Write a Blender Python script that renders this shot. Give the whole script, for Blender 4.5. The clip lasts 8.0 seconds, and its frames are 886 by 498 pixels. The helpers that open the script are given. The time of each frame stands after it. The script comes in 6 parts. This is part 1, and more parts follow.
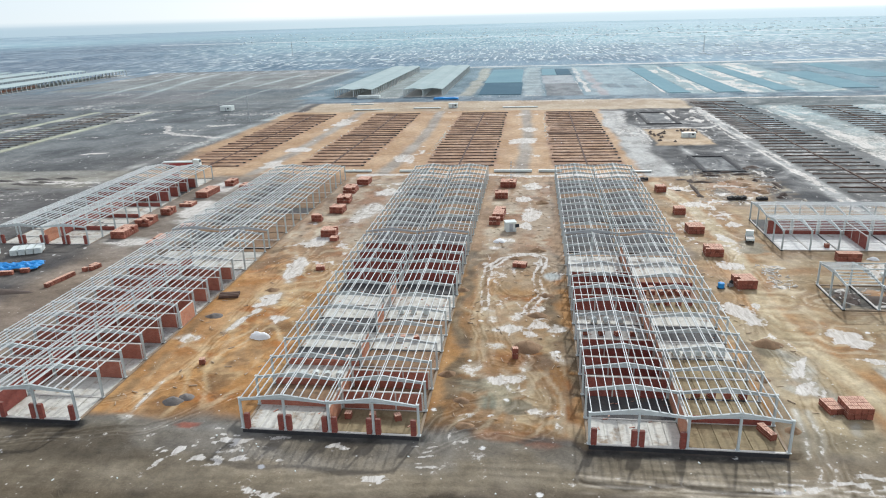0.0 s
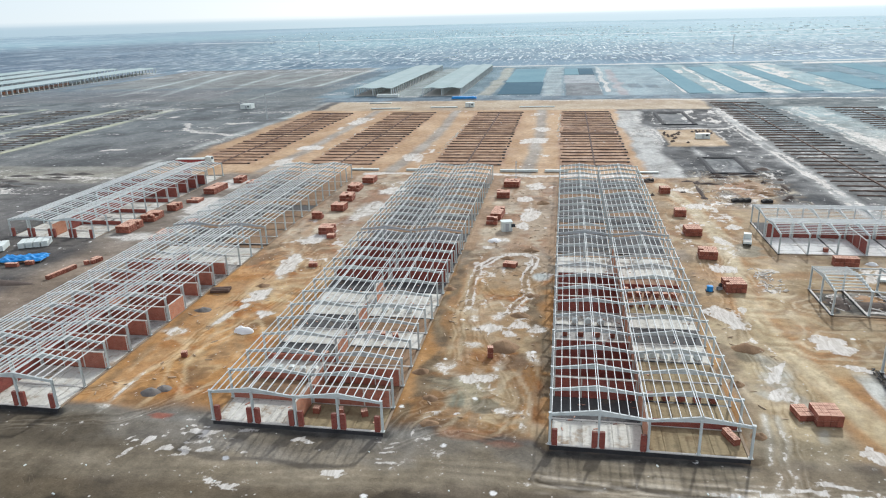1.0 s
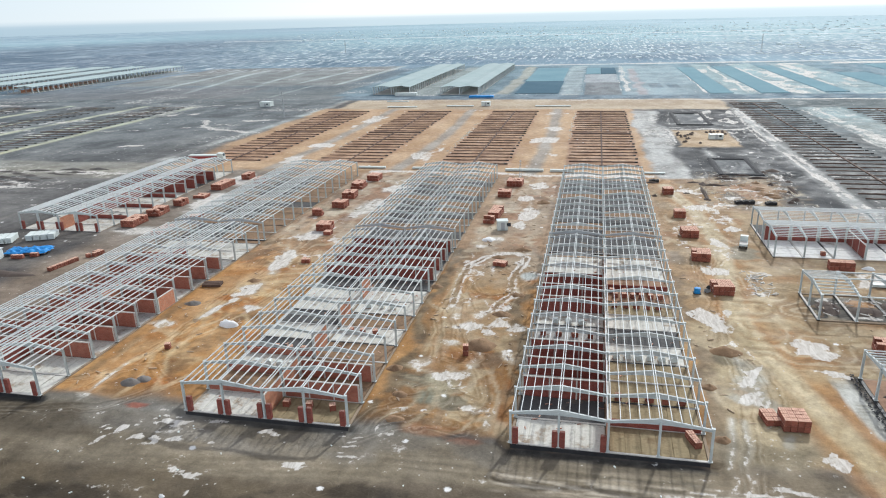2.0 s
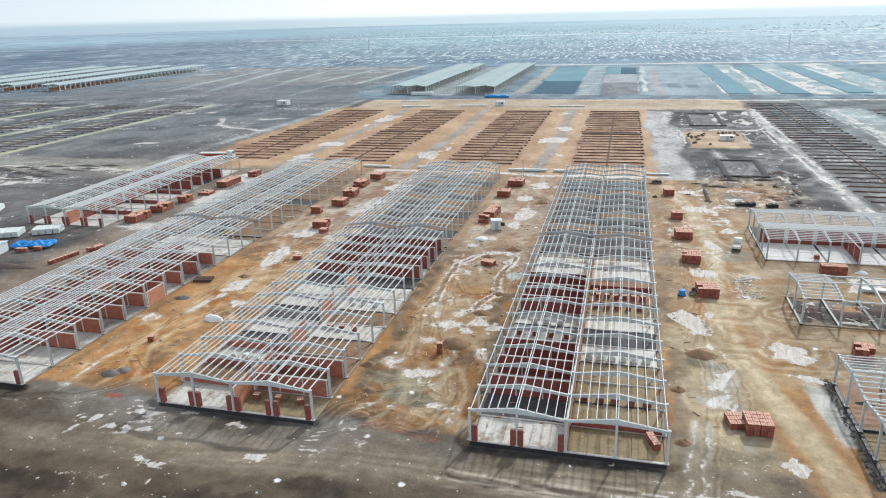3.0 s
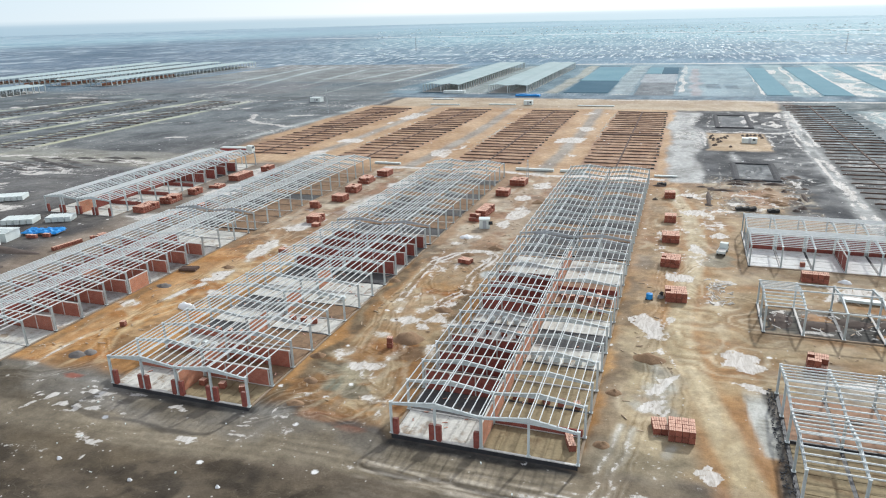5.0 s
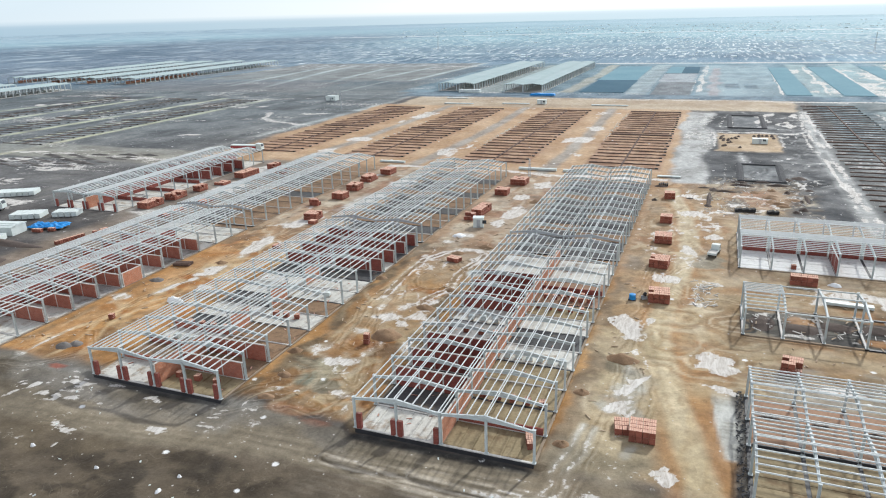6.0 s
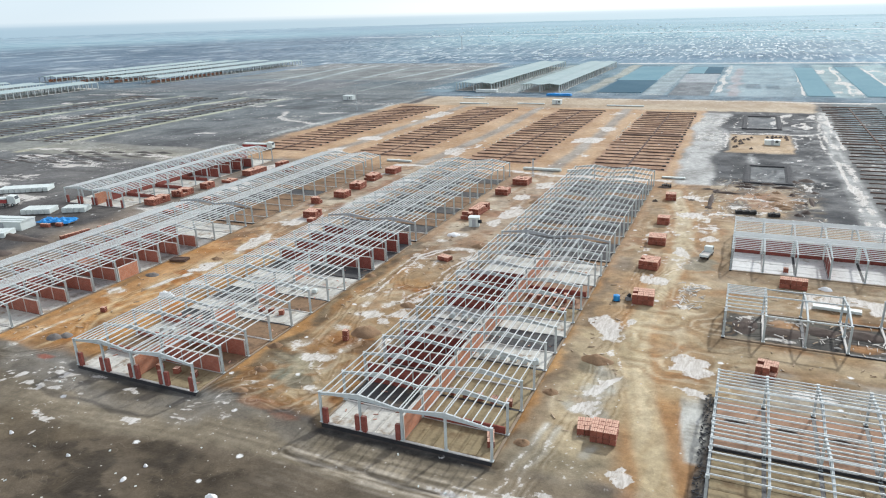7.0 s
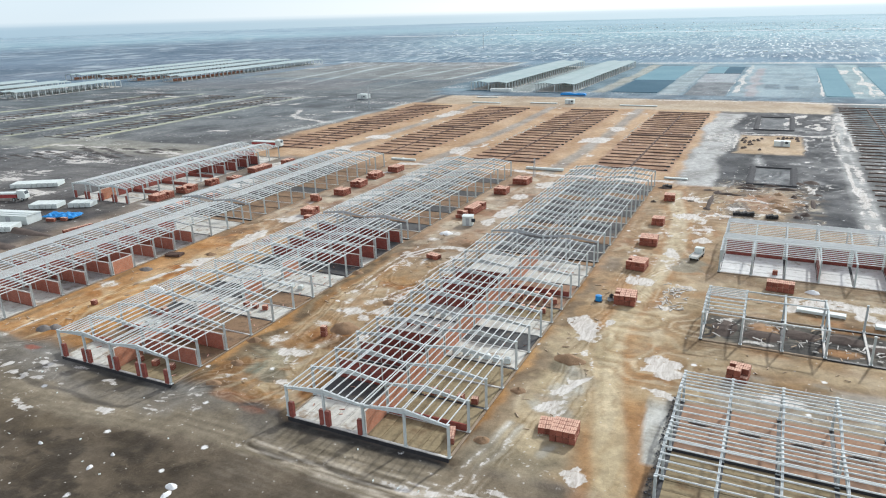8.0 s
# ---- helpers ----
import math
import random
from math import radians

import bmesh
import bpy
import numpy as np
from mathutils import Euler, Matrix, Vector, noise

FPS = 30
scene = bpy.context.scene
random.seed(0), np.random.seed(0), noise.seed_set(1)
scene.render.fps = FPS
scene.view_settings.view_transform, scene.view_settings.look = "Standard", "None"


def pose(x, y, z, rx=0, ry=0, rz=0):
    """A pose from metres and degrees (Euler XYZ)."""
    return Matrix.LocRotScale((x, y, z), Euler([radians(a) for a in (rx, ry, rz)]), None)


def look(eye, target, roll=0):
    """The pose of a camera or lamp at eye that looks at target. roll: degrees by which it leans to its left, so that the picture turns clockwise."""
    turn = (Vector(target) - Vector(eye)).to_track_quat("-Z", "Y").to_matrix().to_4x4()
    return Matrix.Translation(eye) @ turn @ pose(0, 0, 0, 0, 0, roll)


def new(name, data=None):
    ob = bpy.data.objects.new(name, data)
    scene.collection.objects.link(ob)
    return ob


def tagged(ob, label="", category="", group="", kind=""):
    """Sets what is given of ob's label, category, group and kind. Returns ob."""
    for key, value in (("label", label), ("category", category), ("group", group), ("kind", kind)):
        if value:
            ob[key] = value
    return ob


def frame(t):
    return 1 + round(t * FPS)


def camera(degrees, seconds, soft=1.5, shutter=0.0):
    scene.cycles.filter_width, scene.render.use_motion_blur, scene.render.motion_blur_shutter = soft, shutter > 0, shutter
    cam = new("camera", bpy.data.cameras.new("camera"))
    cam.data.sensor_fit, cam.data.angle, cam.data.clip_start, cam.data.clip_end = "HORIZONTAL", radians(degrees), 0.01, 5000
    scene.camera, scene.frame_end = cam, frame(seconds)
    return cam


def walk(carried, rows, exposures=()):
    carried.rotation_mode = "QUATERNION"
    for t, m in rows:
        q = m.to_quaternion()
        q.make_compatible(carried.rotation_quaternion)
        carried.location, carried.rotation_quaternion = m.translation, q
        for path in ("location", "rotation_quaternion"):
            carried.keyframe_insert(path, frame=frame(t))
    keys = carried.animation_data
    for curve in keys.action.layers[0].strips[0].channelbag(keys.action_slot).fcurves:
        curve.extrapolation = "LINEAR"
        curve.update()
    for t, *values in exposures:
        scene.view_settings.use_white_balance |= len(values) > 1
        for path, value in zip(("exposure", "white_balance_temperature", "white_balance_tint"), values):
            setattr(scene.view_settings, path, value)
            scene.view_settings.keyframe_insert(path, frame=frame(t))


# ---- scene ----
cam = camera(65.7, 8.0, soft=1.1)
PATH = [
    (0, (0.811, -3.597, 51.872), (0.558, -1.722, 51.224), -1.8),
    (0.5, (4.914, -3.358, 51.825), (4.622, -1.489, 51.177), -1.8),
    (1, (9.057, -3.082, 51.79), (8.721, -1.22, 51.142), -1.8),
    (1.5, (13.114, -2.692, 51.741), (12.737, -0.838, 51.092), -1.8),
    (3, (25.2, -1.133, 51.472), (24.711, 0.694, 50.824), -1.8),
    (3.5, (29.264, -0.48, 51.435), (28.738, 1.337, 50.787), -1.9),
    (4, (33.245, 0.308, 51.357), (32.682, 2.114, 50.709), -1.9),
    (4.5, (37.172, 1.161, 51.313), (36.573, 2.956, 50.665), -1.8),
    (6, (48.69, 4.073, 51.097), (47.988, 5.83, 50.448), -1.8),
    (6.5, (52.533, 5.153, 51.018), (51.795, 6.896, 50.37), -1.9),
    (7, (56.309, 6.358, 50.902), (55.535, 8.085, 50.255), -1.9),
    (7.5, (59.976, 7.612, 50.794), (59.171, 9.325, 50.147), -1.9),
    (8, (63.588, 8.957, 50.697), (62.751, 10.654, 50.05), -1.9),
]
walk(cam, [(t, look(eye, target, roll)) for t, eye, target, roll in PATH], [(0.0, 0.69), (3.5, 0.72), (6.0, 0.75), (8.0, 0.75)])

# ---- world, sun, exposure ----
SUN_AZ, SUN_EL = radians(17.0), radians(36.0)      # azimuth from +y towards +x
to_sun = Vector((math.sin(SUN_AZ) * math.cos(SUN_EL), math.cos(SUN_AZ) * math.cos(SUN_EL), math.sin(SUN_EL)))
world = bpy.data.worlds.new("sky")
scene.world = world
world.use_nodes = True
wn = world.node_tree
sky = wn.nodes.new("ShaderNodeTexSky")
sky.sky_type, sky.sun_disc = "NISHITA", False
sky.sun_elevation, sky.sun_rotation = SUN_EL, SUN_AZ
sky.air_density, sky.dust_density, sky.ozone_density = 1.0, 0.4, 2.0
veil = wn.nodes.new("ShaderNodeHueSaturation")           # thin high cloud pales the blue
veil.inputs["Saturation"].default_value = 0.27
wn.links.new(sky.outputs[0], veil.inputs["Color"])
wn.links.new(veil.outputs[0], wn.nodes["Background"].inputs[0])
wn.nodes["Background"].inputs[1].default_value = 0.15
sun = new("sun", bpy.data.lights.new("sun", "SUN"))
sun.data.energy, sun.data.angle, sun.data.color = 1.92, radians(2.2), (0.975, 0.985, 0.955)
sun.matrix_world = look(to_sun * 300, (0, 0, 0))

# ---- materials ----


def mat_new(name, rough=0.8, metal=0.0):
    m = bpy.data.materials.new(name)
    m.use_nodes = True
    b = m.node_tree.nodes["Principled BSDF"]
    b.inputs["Roughness"].default_value, b.inputs["Metallic"].default_value = rough, metal
    return m, m.node_tree, b


def node(nt, kind, **inputs):
    n = nt.nodes.new(kind)
    for k, v in inputs.items():
        key = int(k[1:]) if k[0] == "i" and k[1:].isdigit() else k
        if isinstance(v, bpy.types.NodeSocket):
            nt.links.new(v, n.inputs[key])
        else:
            n.inputs[key].default_value = v
    return n


def noise_at(nt, vec, scale, detail=4.0, rough=0.6):
    return node(nt, "ShaderNodeTexNoise", Vector=vec, Scale=scale, Detail=detail, Roughness=rough).outputs[0]


def mix_rgb(nt, fac, a, b, blend="MIX"):
    n = nt.nodes.new("ShaderNodeMix")
    n.data_type, n.blend_type = "RGBA", blend
    for i, v in ((0, fac), (6, a), (7, b)):
        if isinstance(v, bpy.types.NodeSocket):
            nt.links.new(v, n.inputs[i])
        else:
            n.inputs[i].default_value = v
    return n.outputs[2]


def span(nt, v, a, b, lo=0.0, hi=1.0):
    n = node(nt, "ShaderNodeMapRange", i0=v, i1=a, i2=b, i3=lo, i4=hi)
    n.clamp = True
    return n.outputs[0]


def rgba(c):
    return (c[0], c[1], c[2], 1.0)


def plain(name, dark, light, scale=2.0, rough=0.8, metal=0.0, bump=0.0, per_object=0.0, fine=14.0, gloss=0.25):
    """A surface whose colour wanders between two tones at two scales."""
    m, nt, b = mat_new(name, rough, metal)
    b.inputs["Specular IOR Level"].default_value = gloss
    pos = nt.nodes.new("ShaderNodeNewGeometry").outputs["Position"]
    big, small = noise_at(nt, pos, scale), noise_at(nt, pos, scale * fine, 3.0)
    f = node(nt, "ShaderNodeMath", i0=span(nt, big, 0.3, 0.7), i1=0.6)
    f.operation = "MULTIPLY_ADD"
    half = node(nt, "ShaderNodeMath", i0=span(nt, small, 0.3, 0.7), i1=0.4)
    half.operation = "MULTIPLY"
    nt.links.new(half.outputs[0], f.inputs[2])
    col = mix_rgb(nt, f.outputs[0], rgba(dark), rgba(light))
    if per_object:
        rnd = nt.nodes.new("ShaderNodeObjectInfo").outputs["Random"]
        tone = node(nt, "ShaderNodeHueSaturation", Color=col, Value=span(nt, rnd, 0, 1, 1 - per_object, 1 + per_object))
        col = tone.outputs[0]
    nt.links.new(col, b.inputs["Base Color"])
    if bump:
        bp = node(nt, "ShaderNodeBump", Height=small, Distance=bump, Strength=0.6)
        nt.links.new(bp.outputs[0], b.inputs["Normal"])
    return m


def bricks(name, a, b_col, mortar, scale=1.0):
    """Laid hollow blocks, 0.4 x 0.2 m, with thin joints; works on walls of both directions."""
    m, nt, b = mat_new(name, 0.9)
    geo = nt.nodes.new("ShaderNodeNewGeometry")
    sep = node(nt, "ShaderNodeSeparateXYZ", i0=geo.outputs["Position"])
    run = node(nt, "ShaderNodeMath", i0=sep.outputs[0], i1=sep.outputs[1])
    uv = node(nt, "ShaderNodeCombineXYZ", i0=run.outputs[0], i1=sep.outputs[2])
    tex = node(nt, "ShaderNodeTexBrick", Vector=uv.outputs[0], Color1=rgba(a), Color2=rgba(b_col), Mortar=rgba(mortar), Scale=scale)
    tex.inputs["Mortar Size"].default_value, tex.inputs["Brick Width"].default_value, tex.inputs["Row Height"].default_value = 0.012, 0.4, 0.2
    stain = noise_at(nt, geo.outputs["Position"], 0.9, 5.0)
    col = mix_rgb(nt, span(nt, stain, 0.35, 0.75, 0.0, 0.55), tex.outputs[0], rgba([0.55 * c for c in a]))
    dust_light = noise_at(nt, geo.outputs["Position"], 5.0, 4.0)
    col = mix_rgb(nt, span(nt, dust_light, 0.6, 0.8, 0.0, 0.16), col, (0.42, 0.33, 0.27, 1))
    nt.links.new(col, b.inputs["Base Color"])
    bp = node(nt, "ShaderNodeBump", Height=tex.outputs[1], Distance=0.01, Strength=0.5)
    bp.invert = True
    nt.links.new(bp.outputs[0], b.inputs["Normal"])
    return m


def stained(name, dark, light, dirt, lo=0.5, rough=0.8):
    """A bay floor with trodden-in dirt and damp marks of its own shape."""
    m = plain(name, dark, light, 0.22, rough, bump=0.015)
    nt, b = m.node_tree, m.node_tree.nodes["Principled BSDF"]
    pos = nt.nodes.new("ShaderNodeNewGeometry").outputs["Position"]
    clean = b.inputs["Base Color"].links[0].from_socket
    mark = span(nt, noise_at(nt, pos, 0.28, 6.0, 0.68), lo, lo + 0.12, 0.0, 0.85)
    damp = span(nt, noise_at(nt, pos, 0.9, 5.0, 0.6), 0.55, 0.70, 0.0, 0.5)
    col = mix_rgb(nt, damp, clean, rgba([0.55 * c for c in dark]))
    nt.links.new(mix_rgb(nt, mark, col, rgba(dirt)), b.inputs["Base Color"])
    return m


STEEL = plain("painted_steel", (0.42, 0.465, 0.47), (0.56, 0.605, 0.605), 0.8, 0.6, 0.0, per_object=0.08)
GALVANISED = plain("galvanised_steel", (0.54, 0.58, 0.585), (0.70, 0.735, 0.735), 0.8, 0.55, 0.0, per_object=0.08)
STEEL_DARK = plain("primed_steel", (0.30, 0.33, 0.35), (0.42, 0.45, 0.47), 0.8, 0.6, 0.0, per_object=0.08)
BRICK = bricks("fired_block_wall", (0.225, 0.050, 0.040), (0.295, 0.074, 0.052), (0.25, 0.13, 0.105))
# lighter copy of the block wall, for walls that catch more light
BLOCK = bricks("lit_block_wall", (0.34, 0.105, 0.070), (0.42, 0.15, 0.098), (0.36, 0.22, 0.17))
ORANGE = bricks("orange_block_wall", (0.50, 0.20, 0.11), (0.56, 0.25, 0.15), (0.48, 0.36, 0.29))
LOOSE = plain("fired_block_stack", (0.16, 0.048, 0.034), (0.32, 0.118, 0.08), 1.6, 0.9, bump=0.02, per_object=0.22)
nt = LOOSE.node_tree                       # up-facing sides painted paler for sunlit tops, besides some pale dust
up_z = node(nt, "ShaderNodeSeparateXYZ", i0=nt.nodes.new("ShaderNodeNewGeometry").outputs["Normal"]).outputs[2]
top_n = noise_at(nt, nt.nodes.new("ShaderNodeNewGeometry").outputs["Position"], 2.2, 3.0)
dust_light = node(nt, "ShaderNodeMath", i0=span(nt, up_z, 0.7, 0.95), i1=span(nt, top_n, 0.30, 0.55, 0.5, 0.95))
dust_light.operation = "MULTIPLY"
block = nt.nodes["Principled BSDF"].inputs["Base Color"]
nt.links.new(mix_rgb(nt, dust_light.outputs[0], block.links[0].from_socket, (0.66, 0.42, 0.32, 1)), block)
CAP = plain("cast_concrete", (0.46, 0.44, 0.41), (0.66, 0.64, 0.60), 0.7, 0.9, bump=0.01)
TAR = plain("bitumen_coat", (0.018, 0.019, 0.022), (0.05, 0.05, 0.055), 0.8, 0.55, bump=0.02)
FLOOR_W = stained("fresh_concrete_floor", (0.42, 0.41, 0.37), (0.68, 0.67, 0.62), (0.27, 0.20, 0.135), 0.53)
# brighter copy of the concrete floor, standing in for sunlight on it
FLOOR_S = stained("bright_slab", (0.60, 0.60, 0.58), (0.80, 0.80, 0.78), (0.38, 0.33, 0.27), 0.56)
FLOOR_G = stained("dark_grey_fill", (0.050, 0.052, 0.055), (0.115, 0.113, 0.112), (0.19, 0.145, 0.10), 0.56, 0.9)
FLOOR_T = stained("tan_sand_fill", (0.215, 0.17, 0.10), (0.34, 0.275, 0.17), (0.17, 0.115, 0.065), 0.52, 0.95)
FLOOR_C = stained("grey_concrete_floor", (0.24, 0.235, 0.225), (0.42, 0.41, 0.39), (0.15, 0.125, 0.10), 0.50)
FLOOR_E = stained("brown_earth_fill", (0.18, 0.112, 0.068), (0.31, 0.205, 0.125), (0.12, 0.085, 0.06), 0.52, 0.95)
FLOOR_O = stained("orange_earth_fill", (0.25, 0.15, 0.098), (0.36, 0.23, 0.155), (0.19, 0.125, 0.09), 0.50, 0.95)
WHITE = plain("white_panel", (0.50, 0.56, 0.545), (0.66, 0.71, 0.695), 0.6, 0.5)
ROOF_PALE = plain("pale_roof_sheet", (0.32, 0.405, 0.41), (0.42, 0.49, 0.495), 0.05, 0.9, gloss=0.0)
ROOF_BLUE = plain("blue_grey_sheet", (0.125, 0.24, 0.29), (0.19, 0.32, 0.365), 0.03, 0.9, gloss=0.05)
BLUE = plain("blue_tarpaulin", (0.006, 0.16, 0.47), (0.03, 0.31, 0.70), 0.8, 0.5, bump=0.05)
RED = plain("red_truck_paint", (0.26, 0.04, 0.04), (0.36, 0.07, 0.065), 1.0, 0.45)
DARK = plain("dark_rubber", (0.02, 0.02, 0.022), (0.05, 0.05, 0.05), 2.0, 0.8)
GLASS = plain("dark_glass", (0.02, 0.03, 0.04), (0.04, 0.05, 0.06), 1.0, 0.08)
SNOW = plain("old_snow", (0.62, 0.63, 0.63), (0.86, 0.87, 0.88), 0.5, 0.8, bump=0.05)
EARTH = plain("heaped_earth", (0.17, 0.11, 0.07), (0.34, 0.22, 0.13), 0.5, 0.95, bump=0.12)
EARTH_DARK = plain("dark_heaped_earth", (0.06, 0.048, 0.042), (0.13, 0.10, 0.085), 0.5, 0.95, bump=0.12)
BEAM = plain("wet_cast_beam", (0.064, 0.043, 0.036), (0.145, 0.094, 0.073), 0.6, 0.9, bump=0.05)
FIELD_SOIL = plain("soil_coated_beam", (0.115, 0.106, 0.10), (0.20, 0.183, 0.17), 0.4, 0.95, bump=0.04)
ASH_BANK = plain("wet_ash_bank", (0.038, 0.040, 0.044), (0.082, 0.083, 0.087), 0.5, 0.95, bump=0.08)
KERB = plain("earthy_concrete", (0.20, 0.155, 0.11), (0.34, 0.27, 0.20), 0.5, 0.95, bump=0.03)
SCRAP = plain("weathered_timber", (0.28, 0.20, 0.13), (0.50, 0.40, 0.30), 1.2, 0.85)

# ---- mesh helpers ----


class Build:
    """Collects boxes and strips, then becomes one mesh."""

    def __init__(self):
        self.v, self.f = [], []

    def box(self, x0, x1, y0, y1, z0, z1, m=None):
        n = len(self.v)
        pts = [(x, y, z) for z in (z0, z1) for x, y in ((x0, y0), (x1, y0), (x1, y1), (x0, y1))]
        self.v += [tuple(m @ Vector(p)) for p in pts] if m else pts
        self.f += [tuple(n + i for i in q) for q in ((3, 2, 1, 0), (4, 5, 6, 7), (0, 1, 5, 4), (1, 2, 6, 5), (2, 3, 7, 6), (3, 0, 4, 7))]
        return self

    def prism(self, pts, y0, y1):
        """A closed outline in x and z, pulled from y0 to y1."""
        n, k = len(self.v), len(pts)
        self.v += [(x, y, z) for y in (y0, y1) for x, z in pts]
        self.f += [tuple(n + i for i in range(k)), tuple(n + k + i for i in reversed(range(k)))]
        self.f += [(n + i, n + k + i, n + k + (i + 1) % k, n + (i + 1) % k) for i in range(k)]
        return self

    def tube(self, p, q, r, sides=8, r2=None):
        p, q = Vector(p), Vector(q)
        t = (q - p).to_track_quat("Z", "Y").to_matrix()
        n = len(self.v)
        for c, rad in ((p, r), (q, r if r2 is None else r2)):
            self.v += [tuple(c + t @ Vector((rad * math.cos(2 * math.pi * i / sides), rad * math.sin(2 * math.pi * i / sides), 0))) for i in range(sides)]
        self.f += [(n + i, n + (i + 1) % sides, n + sides + (i + 1) % sides, n + sides + i) for i in range(sides)]
        self.f += [tuple(n + i for i in reversed(range(sides))), tuple(n + sides + i for i in range(sides))]
        return self

    def mesh(self, name, material):
        me = bpy.data.meshes.new(name)
        me.from_pydata(self.v, [], self.f)
        me.materials.append(material)
        me.update()
        return me


def part(name, data, material, parent, label="", at=(0, 0, 0), rz=0.0):
    """One mesh object under a thing or under a part. data: a Build or a ready mesh."""
    me = data.mesh(name, material) if isinstance(data, Build) else data
    ob = new(name, me)
    ob.parent = parent
    ob.location = at
    if rz:
        ob.rotation_euler = (0, 0, radians(rz))
    if label:
        ob["label"] = label
    return ob


def thing(name, x, y, z=0.0, rz=0.0, label="", category="", group="", kind=""):
    ob = new(name)
    ob.matrix_basis = pose(x, y, z, 0, 0, rz)
    return tagged(ob, label, category, group, kind)


# smooth random fields on arrays


def lattice(ix, iy, seed):
    h = (ix.astype(np.int64) * 374761393 + iy.astype(np.int64) * 668265263 + seed * 974634541) & 0xFFFFFFFF
    h = ((h ^ (h >> 13)) * 1274126177) & 0xFFFFFFFF
    return ((h ^ (h >> 16)) & 0xFFFF) / 65535.0


def value_noise(x, y, seed):
    ix, iy = np.floor(x), np.floor(y)
    fx, fy = x - ix, y - iy
    fx, fy = fx * fx * (3 - 2 * fx), fy * fy * (3 - 2 * fy)
    a, b = lattice(ix, iy, seed), lattice(ix + 1, iy, seed)
    c, d = lattice(ix, iy + 1, seed), lattice(ix + 1, iy + 1, seed)
    return (a * (1 - fx) + b * fx) * (1 - fy) + (c * (1 - fx) + d * fx) * fy


def fbm(x, y, size, seed=0, octaves=4):
    total, amp, out = 0.0, 1.0, 0.0
    for o in range(octaves):
        out = out + amp * value_noise(x / size * 2 ** o, y / size * 2 ** o, seed + 17 * o)
        total, amp = total + amp, amp * 0.55
    return out / total


def smooth(v, a, b):
    t = np.clip((v - a) / (b - a), 0, 1)
    return t * t * (3 - 2 * t)

# ---- plan: sheds stand in columns along y ----
BAY, FRONT, SPAN = 5.92, 72.0, 24.0
MID = FRONT + 12 * BAY            # end of the first row of sheds
REAR = MID + 3.06                 # start of the second row
BACK = REAR + 12 * BAY
COL_C, COL_B, COL_A, COL_Z = 8.4, -37.3, -85.4, -133.0
SIDE = 56.3                       # west end of the sheds that lie crosswise
EAVE, RISE = 4.45, 0.85

# ---- ground: one sheet to the horizon ----


def steps(*runs):
    """Coordinates in runs of (end, step), from the first number on."""
    out = [runs[0]]
    for end, step in runs[1:]:
        n = max(1, round((end - out[-1]) / step))
        out += list(np.linspace(out[-1], end, n + 1)[1:])
    return np.array(out)


gx = steps(-4900, (-1500, 340), (-600, 75), (-420, 12), (-140, 2.4), (-62, 1.2), (60, 0.42), (80, 0.7), (140, 1.1), (260, 3.0), (300, 8), (700, 40), (1500, 90), (4900, 340))
gy = steps(-400, (0, 40), (44, 5), (128, 0.42), (160, 0.7), (240, 1.1), (440, 2.2), (760, 8), (1500, 40), (4900, 200))
GX, GY = np.meshgrid(gx, gy)
# edges of all zones wander
WX = GX + 7 * (fbm(GX, GY, 22, 1) - 0.5) + 2.4 * (fbm(GX, GY, 4, 2) - 0.5)
WY = GY + 7 * (fbm(GX, GY, 22, 3) - 0.5) + 2.4 * (fbm(GX, GY, 4, 4) - 0.5)


def zone(x0, x1, y0, y1, soft=3.0, wander=1.0):
    x, y = GX + (WX - GX) * wander, GY + (WY - GY) * wander
    s = soft / 2
    return smooth(x, x0 - s, x0 + s) * smooth(-x, -x1 - s, -x1 + s) * smooth(y, y0 - s, y0 + s) * smooth(-y, -y1 - s, -y1 + s)


def spot(x, y, rx, ry, turn=0.0, ragged=0.9):
    c, s = math.cos(radians(turn)), math.sin(radians(turn))
    dx, dy = GX - x, GY - y
    u, v = (dx * c + dy * s) / rx, (-dx * s + dy * c) / ry
    out = np.zeros(GX.shape)
    near = np.hypot(u, v) < 2.2
    px, py = GX[near], GY[near]
    edge = 1.7 * ragged * (fbm(px, py, max(rx, ry) * 0.8, int(7 * x + 3 * y)) - 0.5) + 0.9 * ragged * (fbm(px + 0.5 * py, py / 1.5, 1.6, 9) - 0.5)
    out[near] = smooth(1.0 - np.hypot(u, v)[near] + edge, -0.26, 0.36)
    return out


def along(points, width, soft=1.0, wander=0.5):
    """Nearness to a bent line."""
    pad = width + 8
    i0, i1 = np.searchsorted(gx, [min(p[0] for p in points) - pad, max(p[0] for p in points) + pad])
    j0, j1 = np.searchsorted(gy, [min(p[1] for p in points) - pad, max(p[1] for p in points) + pad])
    cut = (slice(j0, j1), slice(i0, i1))
    x, y = (GX + (WX - GX) * wander)[cut], (GY + (WY - GY) * wander)[cut]
    best = np.full(x.shape, 1e9)
    for (ax, ay), (bx, by) in zip(points, points[1:]):
        vx, vy = bx - ax, by - ay
        t = np.clip(((x - ax) * vx + (y - ay) * vy) / (vx * vx + vy * vy), 0, 1)
        best = np.minimum(best, np.hypot(x - ax - t * vx, y - ay - t * vy))
    full = np.full(GX.shape, 1e9)
    full[cut] = best
    return smooth(-full, -width / 2 - soft, -width / 2 + soft), full


colour = np.zeros(GX.shape + (3,))
snow = np.zeros(GX.shape)
height = np.zeros(GX.shape)


